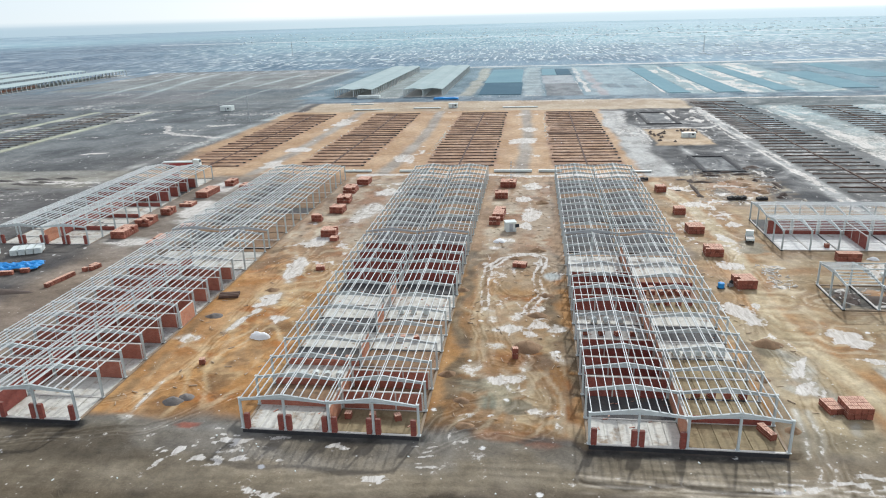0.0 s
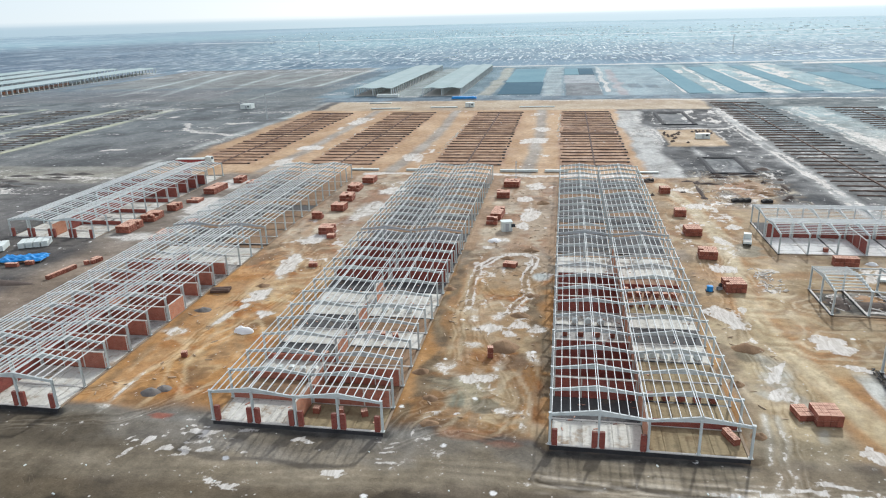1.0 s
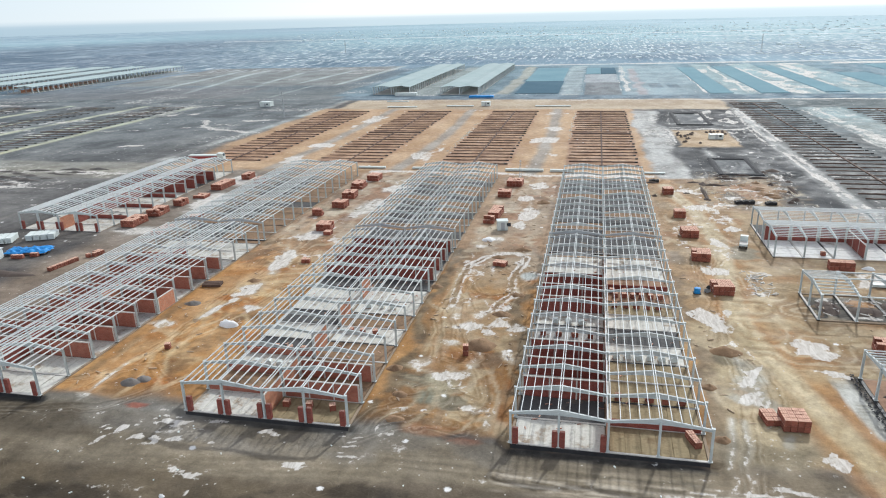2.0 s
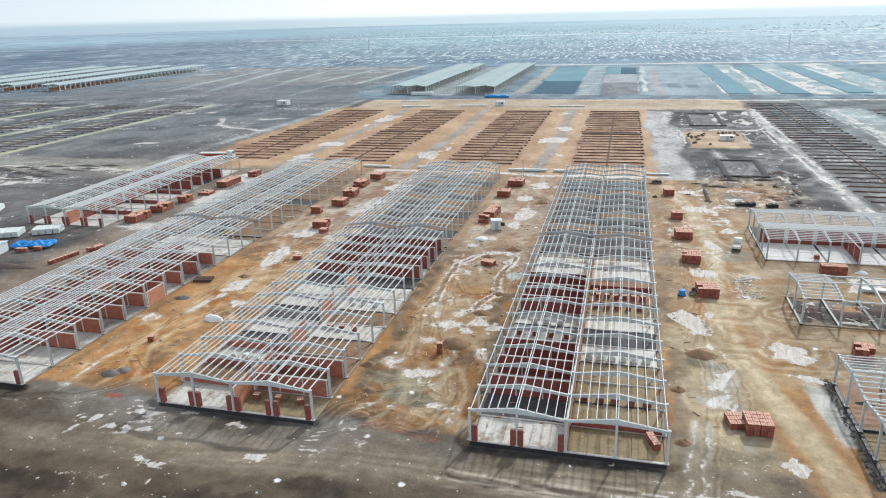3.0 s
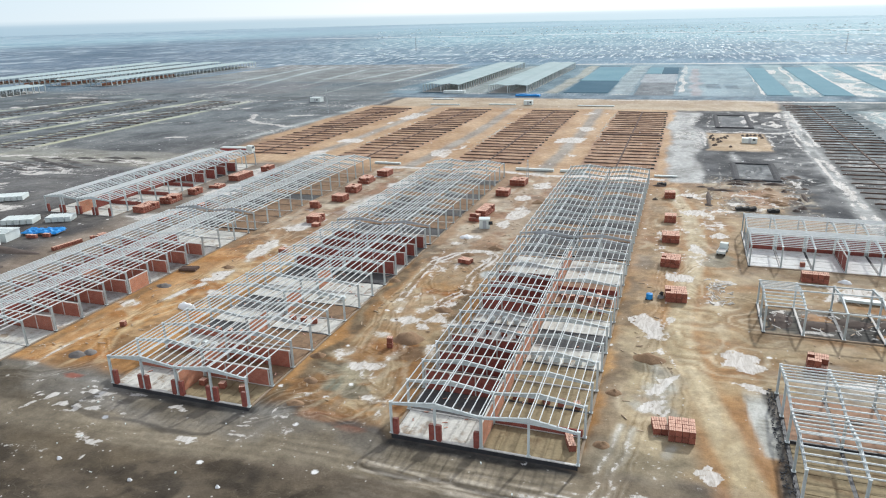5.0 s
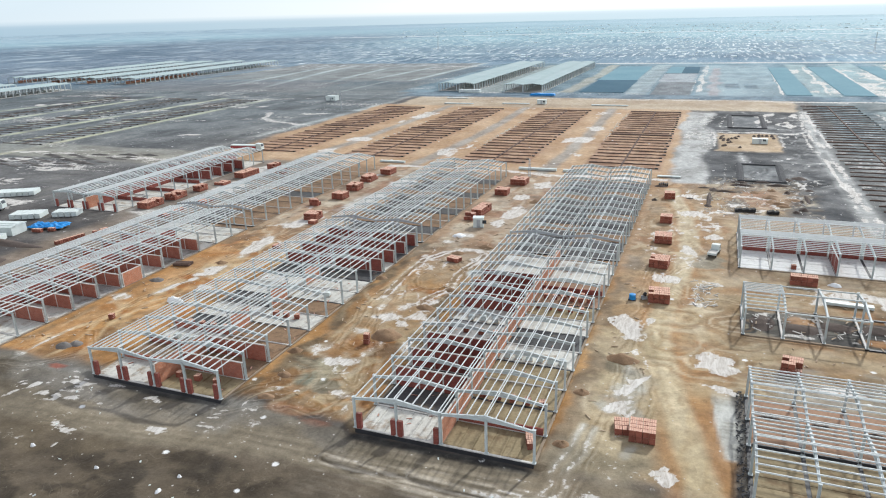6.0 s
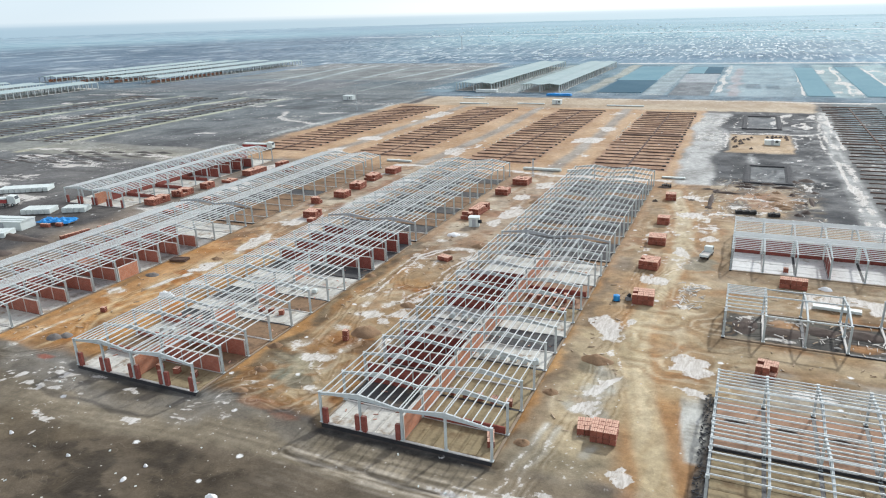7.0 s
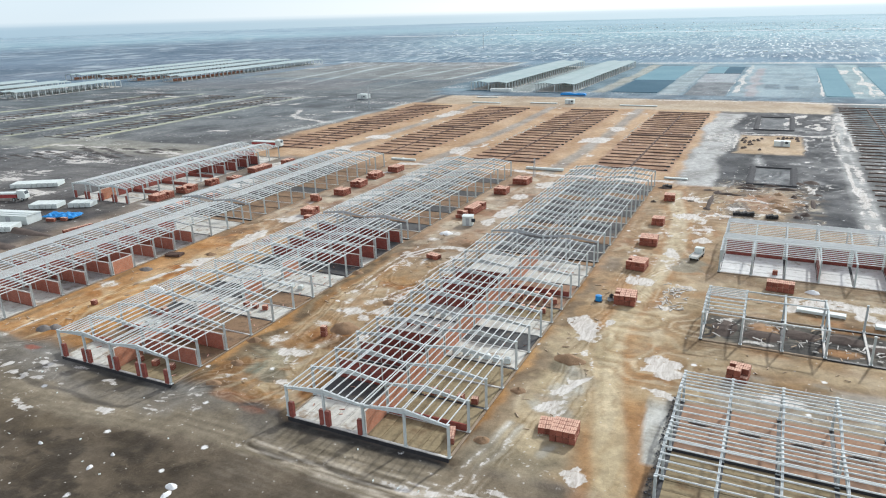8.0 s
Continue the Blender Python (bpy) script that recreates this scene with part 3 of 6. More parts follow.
# wet grey pools of clay and dark heaps' feet
for x, y, rx, ry in ((-1, 80, 2.6, 2.2), (-7.5, 86, 3, 2), (38, 100, 3.5, 3), (50, 151, 3, 5)):
    lay(spot(x, y, rx, ry), (0.17, 0.14, 0.10), (0.26, 0.22, 0.16), 3, 43)
lay(zone(SIDE, 125, 117.2, 128, 1.5, 0.5), (0.055, 0.052, 0.05), (0.15, 0.135, 0.115), 3.5, 47)
for x, y, rx, ry in ((77, 119.5, 3.2, 1.6), (66, 125, 3, 1.4), (90, 120, 4, 1.8)):
    lay(spot(x, y, rx, ry), (0.30, 0.16, 0.08), (0.42, 0.25, 0.14), 2, 48)
for x, y, rx, ry in ((65, 118.6, 2.4, 0.8), (59.5, 125.8, 1.6, 0.8), (81, 124, 2.4, 0.6), (88, 125, 3, 0.7)):
    whiten(spot(x, y, rx, ry), 0.8)
# patches of old snow and spilt lime
for x, y, rx, ry, turn in ((38.2, 113.8, 2.5, 6.6, 22), (52.2, 105.2, 3.9, 3.9, 30), (53.4, 96.9, 2.8, 0.8, -18), (67.5, 101, 3.4, 1.3, 0), (47.5, 74.2, 1.9, 1.9, 20), (40.6, 104.6, 0.8, 1.4, 0), (41.6, 117.4, 1.0, 1.5, 0), (51.6, 138, 2.2, 0.9, -20), (48.7, 126.6, 1.4, 0.9, 0),
                          (42.8, 137.8, 3.2, 2.6, 0), (0.8, 177, 2.8, 8, 0), (-1.6, 192, 2.6, 4, 0), (-0.5, 165, 2.0, 4, 10), (1.5, 208, 3, 5, 0), (46.2, 187, 3, 2.5, 0), (46.6, 156.5, 2.2, 6, 10), (51, 168, 3.2, 2.2, 0), (44, 205, 7, 1.8, -30)):
    whiten(spot(x, y, rx, ry, turn), 0.80)
for x, y, rx, ry, turn in ((-5.6, 153.6, 3.0, 2.0, 0), (-7.6, 148.2, 2.0, 1.2, 0), (-7.3, 112.4, 1.3, 2.2, 10), (-5.6, 109, 1.3, 2.0, 20), (-3, 105.4, 2.3, 2.2, 0), (-1.3, 110.2, 1.2, 2.0, -20),
                          (5.2, 105.2, 1.6, 2.4, 0), (5.2, 96, 1.0, 2.6, 10), (-4.8, 98.3, 1.5, 1.2, 0), (-8.0, 90.6, 2.0, 2.2, 20), (0.5, 92.8, 0.8, 3.0, -10), (-2.3, 87.4, 3.0, 1.6, 10), (2.5, 78.6, 2.3, 1.3, -8), (4.8, 75.6, 0.8, 1.8, 10), (3.3, 121, 1.4, 3.0, 0), (0, 144, 4.6, 1.3, 0)):
    thawing = spot(x, y, rx, ry, turn)
    lay(thawing, (0.42, 0.335, 0.24), (0.58, 0.49, 0.385), 3, 45, 0.8)
    whiten(thawing, 0.62)
# lime dragged out in brush-like streaks
dragged = smooth(fbm(GX * 0.87 - GY * 0.5, (GX * 0.5 + GY * 0.87) / 4, 1.4, 225, 4), 0.40, 0.56)
for x, y, rx, ry, turn in ((41.6, 96.6, 1.9, 4.0, 25), (40.6, 92.0, 2.2, 2.6, 0), (39.8, 88.4, 3.0, 2.2, 0), (42.4, 85.4, 1.4, 2.4, 0), (42.3, 77.6, 1.0, 1.8, 0)):
    mask = spot(x, y, rx, ry, turn, 0.8)
    lay(mask, (0.33, 0.305, 0.26), (0.46, 0.44, 0.395), 3, 226, 0.65)
    whiten(mask * dragged, 0.78)
loop = [(-7.2, 114.5), (-8.4, 126.7), (-8, 135.2), (-5.1, 141.6), (0.3, 145.1), (3.5, 141.9), (2.4, 134.2), (1.9, 128.6), (3.3, 120.9), (1, 112)]
for dx in (-0.7, 0.7):
    whiten(along([(x + dx, y) for x, y in loop], 0.9, 0.6, 0.3)[0], 0.82)
lay(along(loop, 0.7, 0.4, 0.3)[0], (0.15, 0.10, 0.065), (0.24, 0.17, 0.11), 3, 45, 0.8)
lay(spot(5.4, 130.3, 1.9, 2.6, 0, 0.25), (0.36, 0.375, 0.36), (0.46, 0.47, 0.455), 3, 45)                   # a frozen pool
lay(spot(-4.0, 81.4, 2.4, 2.2, 0, 0.4), (0.17, 0.165, 0.125), (0.24, 0.23, 0.175), 3, 43)                    # greenish settled water
lay(spot(-3.0, 84.6, 3.4, 2.4, 0, 0.7), (0.38, 0.33, 0.23), (0.50, 0.45, 0.33), 3, 45, 0.8)
lay(spot(-1.4, 93.8, 3.0, 2.0, 0, 0.8) + spot(-3.5, 73, 4.2, 1.4, 0, 0.8), (0.27, 0.115, 0.05), (0.36, 0.175, 0.085), 3, 46, 0.6)   # brick-red dust
lay(spot(2.7, 71.3, 2.2, 0.7, 0, 0.8), (0.22, 0.085, 0.05), (0.32, 0.14, 0.09), 2, 46, 0.6)
for x0 in (5.2, -12.9):                                                                                       # darker soil strip along the sides of the frames
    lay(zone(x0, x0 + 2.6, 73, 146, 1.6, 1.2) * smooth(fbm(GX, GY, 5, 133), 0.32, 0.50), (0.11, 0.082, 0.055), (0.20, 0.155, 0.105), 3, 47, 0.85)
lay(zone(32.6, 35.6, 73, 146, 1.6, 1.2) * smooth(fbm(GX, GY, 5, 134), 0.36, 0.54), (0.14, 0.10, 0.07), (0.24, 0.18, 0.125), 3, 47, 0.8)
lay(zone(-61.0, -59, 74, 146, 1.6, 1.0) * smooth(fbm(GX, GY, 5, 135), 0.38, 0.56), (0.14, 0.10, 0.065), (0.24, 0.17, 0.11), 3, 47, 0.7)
for line in ([(-8.5, 92.6), (-8.6, 104), (-8.8, 117.9), (-9.4, 133.7)], [(-6.9, 93), (-7.0, 104), (-7.2, 114)]):
    lay(along(line, 0.9, 0.6, 0.3)[0], (0.40, 0.30, 0.19), (0.50, 0.40, 0.27), 3, 48, 0.8)
for x, y, rx, ry, turn in ((-51, 152.9, 3, 5, -10), (-45, 178, 3.2, 12, -8), (-50.6, 131, 2.0, 8.5, 6), (-49.4, 115.2, 3.0, 3.4, 0), (-51.6, 105, 0.9, 5.5, -14), (-45.2, 106.3, 1.6, 2.0, 0), (-58.2, 97.6, 2.0, 2.4, 0), (-55.1, 73.6, 1.2, 0.8, 0), (-55.0, 78, 0.5, 6, 0), (-42, 200, 4, 5, 0),
                          (-100, 208, 6, 8, 0), (-96, 180, 5, 14, 0), (-99, 150, 6, 4, 0), (-150, 118, 3, 5, 0)):
    slush = spot(x, y, rx, ry, turn)
    lay(slush, (0.34, 0.315, 0.275), (0.47, 0.45, 0.415), 4, 45, 0.7)
    whiten(slush, 0.72)
for x, y, rx, ry, turn in ((-37.2, 68, 2.6, 0.8, 15), (-38.2, 65.7, 1.6, 0.7, 0), (-49, 69.9, 1.8, 0.5, 30), (-45.6, 64.4, 0.6, 2.4, -25), (-22.9, 69.7, 2.2, 0.7, -12), (-16.8, 63.8, 2.4, 0.5, -6), (-30.6, 59.9, 2.6, 0.6, -20), (-28, 56.9, 0.4, 1.1, 10), (-33, 71, 2.4, 0.6, 0), (38, 58, 9, 1.6, 8), (9, 47, 1.4, 1.0, 0)):
    whiten(spot(x, y, rx, ry, turn), 0.66)
whiten(zone(-60, 36, 222, 226, 2), 0.72)
for x in (-96, -48.6, -1.8):
    whiten(zone(x - 6, x + 6, 226, 384, 3) * smooth(fbm(GX, GY, 16, 71, 3), 0.52, 0.66), 0.72)
    lay(along([(x - 2, 226), (x + 1, 290), (x - 1, 384)], 5, 1.5)[0], (0.22, 0.20, 0.18), (0.33, 0.31, 0.28), 8, 44, 0.8)
lay(zone(60, 140, 97, 108, 3) * smooth(fbm(GX / 2, GY, 5, 72), 0.42, 0.58), (0.25, 0.235, 0.21), (0.37, 0.35, 0.32), 4, 72, 0.7)
whiten(zone(72, 140, 98, 105, 3) * smooth(fbm(GX / 2, GY, 6, 72), 0.50, 0.62), 0.55)
whiten(zone(62, 130, 133, 142, 3) * smooth(fbm(GX, GY, 7, 73), 0.44, 0.60), 0.72)
whiten(spot(-182, 158, 7, 3.4, 20) + spot(-181, 171, 6, 2.2, 30), 0.72)
# drifts and crusts over the western fields
west = zone(-430, -136, 120, 430, 14)
whiten(west * smooth(fbm(WX / 3, WY, 7, 116, 4), 0.60, 0.68) * smooth(fbm(GX, GY, 46, 117, 3), 0.48, 0.60), 0.56)
whiten(west * smooth(1 - np.abs(2 * fbm(WX / 2.5, WY, 22, 118, 4) - 1), 0.93, 0.98) * smooth(fbm(GX, GY, 50, 119, 3), 0.52, 0.62), 0.58)
lay(west * smooth(fbm(WX / 4, WY, 26, 120, 4), 0.50, 0.62), (0.055, 0.05, 0.05), (0.10, 0.092, 0.09), 8, 121, 0.6)
for x, y, rx, ry, turn in ((-371, 356, 34, 5, 25), (-343, 383, 30, 4, 20), (-226, 214, 10, 2.5, 10), (-216, 200, 12, 3, 15), (-165, 213, 14, 2, 0), (-184, 188, 8, 4, 0), (-189, 265, 12, 2.5, 10), (-228, 363, 26, 4, 5)):
    whiten(spot(x, y, rx, ry, turn, 0.5) * smooth(fbm(GX / 1.3, GY, 4.0, 233, 2), 0.55, 0.62), 0.95)
# thin winding remains of snow in the yards
vein = smooth(1 - np.abs(2 * fbm(WX, WY / 1.5, 9, 111, 4) - 1), 0.90, 0.97)
vein2 = smooth(1 - np.abs(2 * fbm(WX, WY / 2, 6, 112, 4) - 1), 0.90, 0.97)
whiten((zone(-9.5, 6.5, 83, 160, 3) + 0.9 * zone(36, 55, 98, 214, 4)) * vein * smooth(fbm(GX, GY, 14, 113), 0.46, 0.56), 0.62)
whiten((zone(0, 7, 74, 140, 2) + zone(-9.5, 6.5, 160, 215, 3) + zone(-58, -40, 100, 215, 4)) * vein2 * smooth(fbm(GX, GY, 14, 114), 0.47, 0.57), 0.66)
whiten(zone(48, 78, 186, 232, 4) * vein2 * smooth(fbm(GX, GY, 9, 115), 0.44, 0.54), 0.72)
for mask, seed, tall, many in ((zone(43, 60, 97, 150, 4), 141, 1.0, 10), (zone(34, 56, 150, 214, 4), 142, 1.6, 9), (zone(-11, 6.5, 73, 120, 3), 143, 1.8, 8), (zone(-59, -39, 74, 150, 4), 144, 3.0, 9), (zone(50, 78, 186, 232, 4), 145, 0.8, 9), (zone(58, 110, 97, 114, 3), 146, 0.3, 8), (zone(58, 110, 129, 147, 3), 147, 0.3, 8), (zone(34.5, 45, 73, 112, 2), 148, 1.8, 10)):
    winding = np.sin(2 * math.pi * many * fbm(GX, GY / tall, 15, seed, 3))
    part_of = mask * smooth(fbm(GX, GY, 11, seed + 20, 3), 0.42, 0.56)
    lay(part_of * smooth(winding, 0.55, 0.92), (0.43, 0.345, 0.235), (0.56, 0.465, 0.34), 4, seed, 0.6)
    lay(part_of * smooth(-winding, 0.62, 0.95), (0.19, 0.115, 0.062), (0.29, 0.185, 0.105), 4, seed + 1, 0.5)
    height -= 0.05 * part_of * smooth(-winding, 0.5, 0.95)
ashen = zone(49, 84, 188, 384, 3) * (1 - zone(50, 73.5, 276, 317, 2)) * smooth(fbm(GX, GY, 13, 237, 3), 0.40, 0.54)
furrow = np.sin(2 * math.pi * 9 * fbm(GX, GY / 1.6, 17, 236, 3))
lay(ashen * smooth(furrow, 0.60, 0.94) * smooth(GY, 214, 226), (0.17, 0.17, 0.17), (0.27, 0.27, 0.265), 4, 238, 0.6)
lay(ashen * smooth(-furrow, 0.60, 0.94) * smooth(GY, 214, 226), (0.028, 0.028, 0.03), (0.05, 0.05, 0.052), 4, 239, 0.6)
whiten(ashen * smooth(furrow, 0.75, 0.97) * smooth(fbm(GX, GY, 6, 240, 3), 0.50, 0.60), 0.66)
# the track along the shed fronts is combed lengthwise by wheels
comb = (GY - np.interp(GX, [-130, -52, -35, -20, -4.5, 9, 20, 36, 44, 52, 120], [58.5, 60.9, 62.2, 64.4, 65.5, 65.5, 66.0, 67.0, 66.2, 62, 55])) + 3.6 * (fbm(GX / 3, GY, 9, 201) - 0.5)
teeth = smooth(np.sin(comb * 4.6) + 2.6 * (fbm(GX / 7, GY, 1.8, 202, 3) - 0.5), -0.2, 0.6)
on_track = smooth(-np.abs(comb + 0.4) / (0.42 + 0.58 * smooth(GX, -56, -12)), -4.2, -1.4) * smooth(GX, -150, -90) * (0.5 + 0.5 * smooth(GX, -50, 0))
lay(on_track, (0.165, 0.145, 0.112), (0.225, 0.20, 0.158), 9, 33, 0.85)
lay(on_track * teeth * (0.35 + 0.65 * smooth(GX, 2, 12)), (0.21, 0.188, 0.148), (0.31, 0.28, 0.228), 5, 203, 0.6)
lay(on_track * (1 - teeth) * smooth(fbm(GX / 6, GY, 3, 204), 0.40, 0.55), (0.10, 0.087, 0.066), (0.16, 0.14, 0.108), 5, 205, 0.55)
whiten(on_track * teeth * smooth(GX, -12, 14) * smooth(fbm(GX / 4, GY, 4, 206), 0.30, 0.50) * smooth(comb, -2.2, -0.6), 0.80)
whiten(zone(-42, 8, 64.5, 71, 1.5) * smooth(np.sin(comb * 6.5) + 1.4 * (fbm(GX / 5, GY, 1.5, 207, 3) - 0.5), 0.4, 0.9) * smooth(fbm(GX, GY, 6, 208), 0.50, 0.60), 0.84)
swirl = zone(6, 56, 58.5, 68.5, 3, 1.4) * smooth(np.sin((comb + 0.12 * (GX - 36)) * 5.5) + 2.2 * (fbm(GX / 4, GY, 2, 211, 3) - 0.5), -0.1, 0.6)
lay(swirl, (0.36, 0.335, 0.29), (0.50, 0.475, 0.43), 4, 212, 0.75)
whiten(swirl * smooth(GX, 16, 34) * smooth(fbm(GX / 3, GY, 4, 213), 0.42, 0.56), 0.74)
brow = np.interp(GX, [-60, -25, -17, -1.5, 9.4, 22, 40], [52.5, 54.5, 60, 63, 63.6, 62.6, 60])                        # upper edge of the dark loam
loam = smooth(brow - GY + 2.4 * (fbm(GX, GY, 5, 227) - 0.5), -1.2, 1.0) * smooth(-GX, -38, -24)
lay(loam, (0.068, 0.056, 0.043), (0.112, 0.094, 0.073), 7, 34, 0.9)
lay(loam * smooth(fbm(GX, GY / 0.7, 4.2, 228, 4), 0.52, 0.62) * smooth(-GX, -9, 0), (0.028, 0.024, 0.020), (0.05, 0.043, 0.035), 3, 229, 0.75)       # churned clods
height += 0.22 * loam * (fbm(GX, GY, 2.6, 230, 3) - 0.5)
lay(zone(-70, 8, 66.5, 71, 2) * smooth(fbm(GX / 2, GY, 6, 138), 0.40, 0.60), (0.135, 0.13, 0.122), (0.21, 0.20, 0.185), 5, 35, 0.6)
lay(zone(-60, -8, 65, 71.8, 2.5) * smooth(fbm(GX / 2, GY, 7, 231), 0.34, 0.54), (0.175, 0.172, 0.165), (0.26, 0.255, 0.245), 5, 35, 0.65)        # grey hard-trodden apron
for x, y, rx, ry in ((-37.8, 65.9, 3.6, 1.5), (-37.9, 69.9, 2.8, 1.4), (-23, 69.8, 2.8, 0.9), (-30.6, 59.5, 2.8, 0.8), (-18, 63.4, 4.0, 0.7), (-44, 67, 3, 1.2)):            # broken crusts of snow
    whiten(spot(x, y, rx, ry, 10, 0.6) * smooth(fbm(GX / 1.6, GY, 1.1, 232, 3), 0.50, 0.58), 0.98)
lay(spot(-45.2, 72.2, 1.5, 0.7, 0, 0.9), (0.24, 0.075, 0.055), (0.34, 0.13, 0.095), 2, 46, 0.9)
for x, y, rx, ry in ((-6.4, 60.0, 5.5, 1.5), (-7, 57.2, 2.6, 1.0), (-20.5, 54.8, 4.5, 1.3), (-42, 54, 9, 2.2)):     # churned dark topsoil
    lay(spot(x, y, rx, ry, 0, 0.8), (0.030, 0.025, 0.020), (0.06, 0.05, 0.038), 3, 34, 0.85)
turn_in = [(37.2, 82), (36.4, 76), (35.4, 71.7), (36.1, 69.4), (35, 66.5), (30, 65.2)]
for dx in (-0.8, 0.8):
    lay(along([(x + dx, y) for x, y in turn_in], 0.7, 0.5, 0.3)[0], (0.40, 0.37, 0.32), (0.54, 0.51, 0.46), 3, 209, 0.9)
    whiten(along([(x + dx, y) for x, y in turn_in], 0.6, 0.5, 0.3)[0], 0.70)
for line in ([(37.6, 79), (40, 75.5), (43.5, 73.2)], [(38.6, 79), (41, 76), (44.5, 74)], [(36.8, 79), (38.6, 75), (41.5, 72.2)]):
    whiten(along(line, 0.4, 0.4, 0.3)[0], 0.75)
lay(zone(33.4, 45, 67.5, 78, 3), (0.15, 0.125, 0.092), (0.24, 0.205, 0.155), 4, 210, 0.7)
lay(zone(54.4, 57, 72, 97, 0.9, 0.45), (0.035, 0.035, 0.036), (0.10, 0.095, 0.088), 2, 49, 0.88)             # wet rubble along the crosswise shed
# wheel ruts, single and in pairs
rut_lines = ([(-4, 73), (-3, 84), (-6, 96), (-8, 112), (-6, 130)], [(2, 74), (4, 82), (1, 92), (-3, 100), (-5, 116)], [(-9, 76), (-2, 78.5), (5, 80)], [(-8, 80), (-1, 83), (5, 79)],
             [(3.5, 110), (5, 122), (3, 132), (-3, 138), (-7, 132), (-6, 122), (-2, 112)], [(37.5, 60), (38, 74), (40, 88), (40.5, 108)], [(38.5, 104), (41, 122), (40, 150)],
             [(-55, 76), (-52, 95), (-52, 118), (-50, 140)], [(-60, 78), (-50, 84), (-44, 78)], [(-72, 66), (-50, 71), (-41, 80)], [(8, 66), (20, 65), (32, 66)], [(46, 66), (56, 60), (80, 57)], [(46, 184), (58, 193), (66, 205), (76, 206)],
             [(50, 190), (60, 188), (76, 188)], [(-44, 110), (-41, 125), (-45, 140)], [(60, 118), (70, 122), (90, 121)])
def arc(cx, cy, rx, ry, a0, a1):
    return [(cx + rx * math.cos(radians(a)), cy + ry * math.sin(radians(a))) for a in np.linspace(a0, a1, 9)]


rut_lines += ([(-11.6, 70.9), (-10, 76.6), (-6.9, 78.4), (-2.5, 78.1), (0.4, 77.4), (3, 75)], [(-9.7, 71), (-9.2, 74.6), (-6.9, 76.8), (-3, 76.8), (0, 75.6)], [(-11, 70), (-6.5, 73.2), (-2.4, 74.6), (2, 73.4)], arc(-3.9, 81.6, 3.0, 2.6, -60, 130), arc(-1.4, 93.6, 3.2, 2.2, -150, 30), arc(53, 128.5, 5, 3.4, 40, 200), arc(0, 128, 5.5, 9, 100, 330), arc(2, 130, 4, 7, -80, 150),
              arc(50, 140, 6, 9, 120, 260), arc(60, 196, 9, 7, 180, 330), arc(66, 200, 10, 5, 20, 170), arc(40, 92, 4, 12, -60, 60), arc(-50, 132, 5, 9, 60, 200))
rut_gap = np.full(GX.shape, 5.0)
for i, line in enumerate(rut_lines):
    for off in (-0.9, 0.9):
        m, d = along([(x + off, y + 0.4 * off) for x, y in line], 0.45, 0.4, 0.35)
        height -= 0.07 * m
        if off < 0:
            rut_gap[:] = np.minimum(rut_gap, np.abs(d))
        ridge = np.exp(-((d - 0.85) / 0.3) ** 2)
        height += 0.04 * ridge
        if i % 3 != 1:
            whiten(ridge * smooth(fbm(GX, GY, 3, 74 + i), 0.45, 0.6), 0.56)

# relief: the yards lie a little below the slabs, the verge lower still
height += -0.16 + 0.20 * (fbm(GX, GY, 9, 51) - 0.5) + 0.14 * (fbm(GX, GY, 2.2, 52, 3) - 0.5) * smooth(-GY, -260, -140)
by_shed = sum(smooth(GX, x0 - 2.5, x0 - 0.5) * smooth(-GX, -x0 - SPAN - 2.5, -x0 - SPAN - 0.5) for x0 in (COL_A, COL_B, COL_C))
height -= 0.55 * (by_shed * smooth(-GY, -72.25, -71.8) + (1 - by_shed) * smooth(-GY, -73, -62)) * smooth(GY, -60, 30)
for x0 in (COL_A, COL_B, COL_C):
    inside = smooth(GX, x0 - 0.6, x0) * smooth(-GX, -x0 - SPAN - 0.6, -x0 - SPAN) * smooth(GY, FRONT - 0.3, FRONT + 0.3) * smooth(-GY, -BACK - 1, -BACK)
    height = height * (1 - inside) - 0.35 * inside
for y0, y1 in ((72, 96), (116, 128.5), (149, 173)):
    inside = smooth(GX, SIDE - 0.6, SIDE) * smooth(GY, y0 - 0.6, y0) * smooth(-GY, -y1 - 0.6, -y1)
    height = height * (1 - inside) - 0.35 * inside
height *= smooth(-R, -900, -500)
height -= (20 + 20 * np.clip(GX / 3500, -1, 1.2)) * smooth(R, 1300, 4600)      # far ground bent down eastwards to fit the horizon in the camera's view

# all ground colours made a little greyer and cooler
grey = colour @ np.array([0.3, 0.6, 0.1])
colour = (colour * 0.94 + 0.06 * grey[..., None]) * np.array([0.94, 0.975, 0.98])
colour *= 1 + smooth(-GY, -73, -70)[..., None] * np.array([0.10, 0.0, -0.10])      # olive loam along the verge
ruddy = (zone(-62, 140, 72.5, 216, 3) * np.maximum(smooth(-GY, -165, -120), 0.4 * smooth(GX, 30, 36)))[..., None]
colour = np.maximum(colour * (1 + 0.17 * ruddy) - 0.17 * ruddy * grey[..., None], 0.005)      # the dug clay keeps its colour
dull = (0.28 * zone(-110, 33, 135, 224, 16))[..., None]
colour = colour * (1 - dull) + dull * grey[..., None] * np.array([1.0, 0.98, 0.93])      # the back yards are trodden with slush
# far ground loses red, as distance haze would tint it
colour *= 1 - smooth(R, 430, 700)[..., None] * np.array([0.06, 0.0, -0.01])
far_haze = (smooth(R, 215, 430) * smooth(-R, -900, -640) * (1 - zone(-140, 96, 200, 432, 4)))[..., None]       # painted distance haze: fields beyond the site turn bluer and lighter
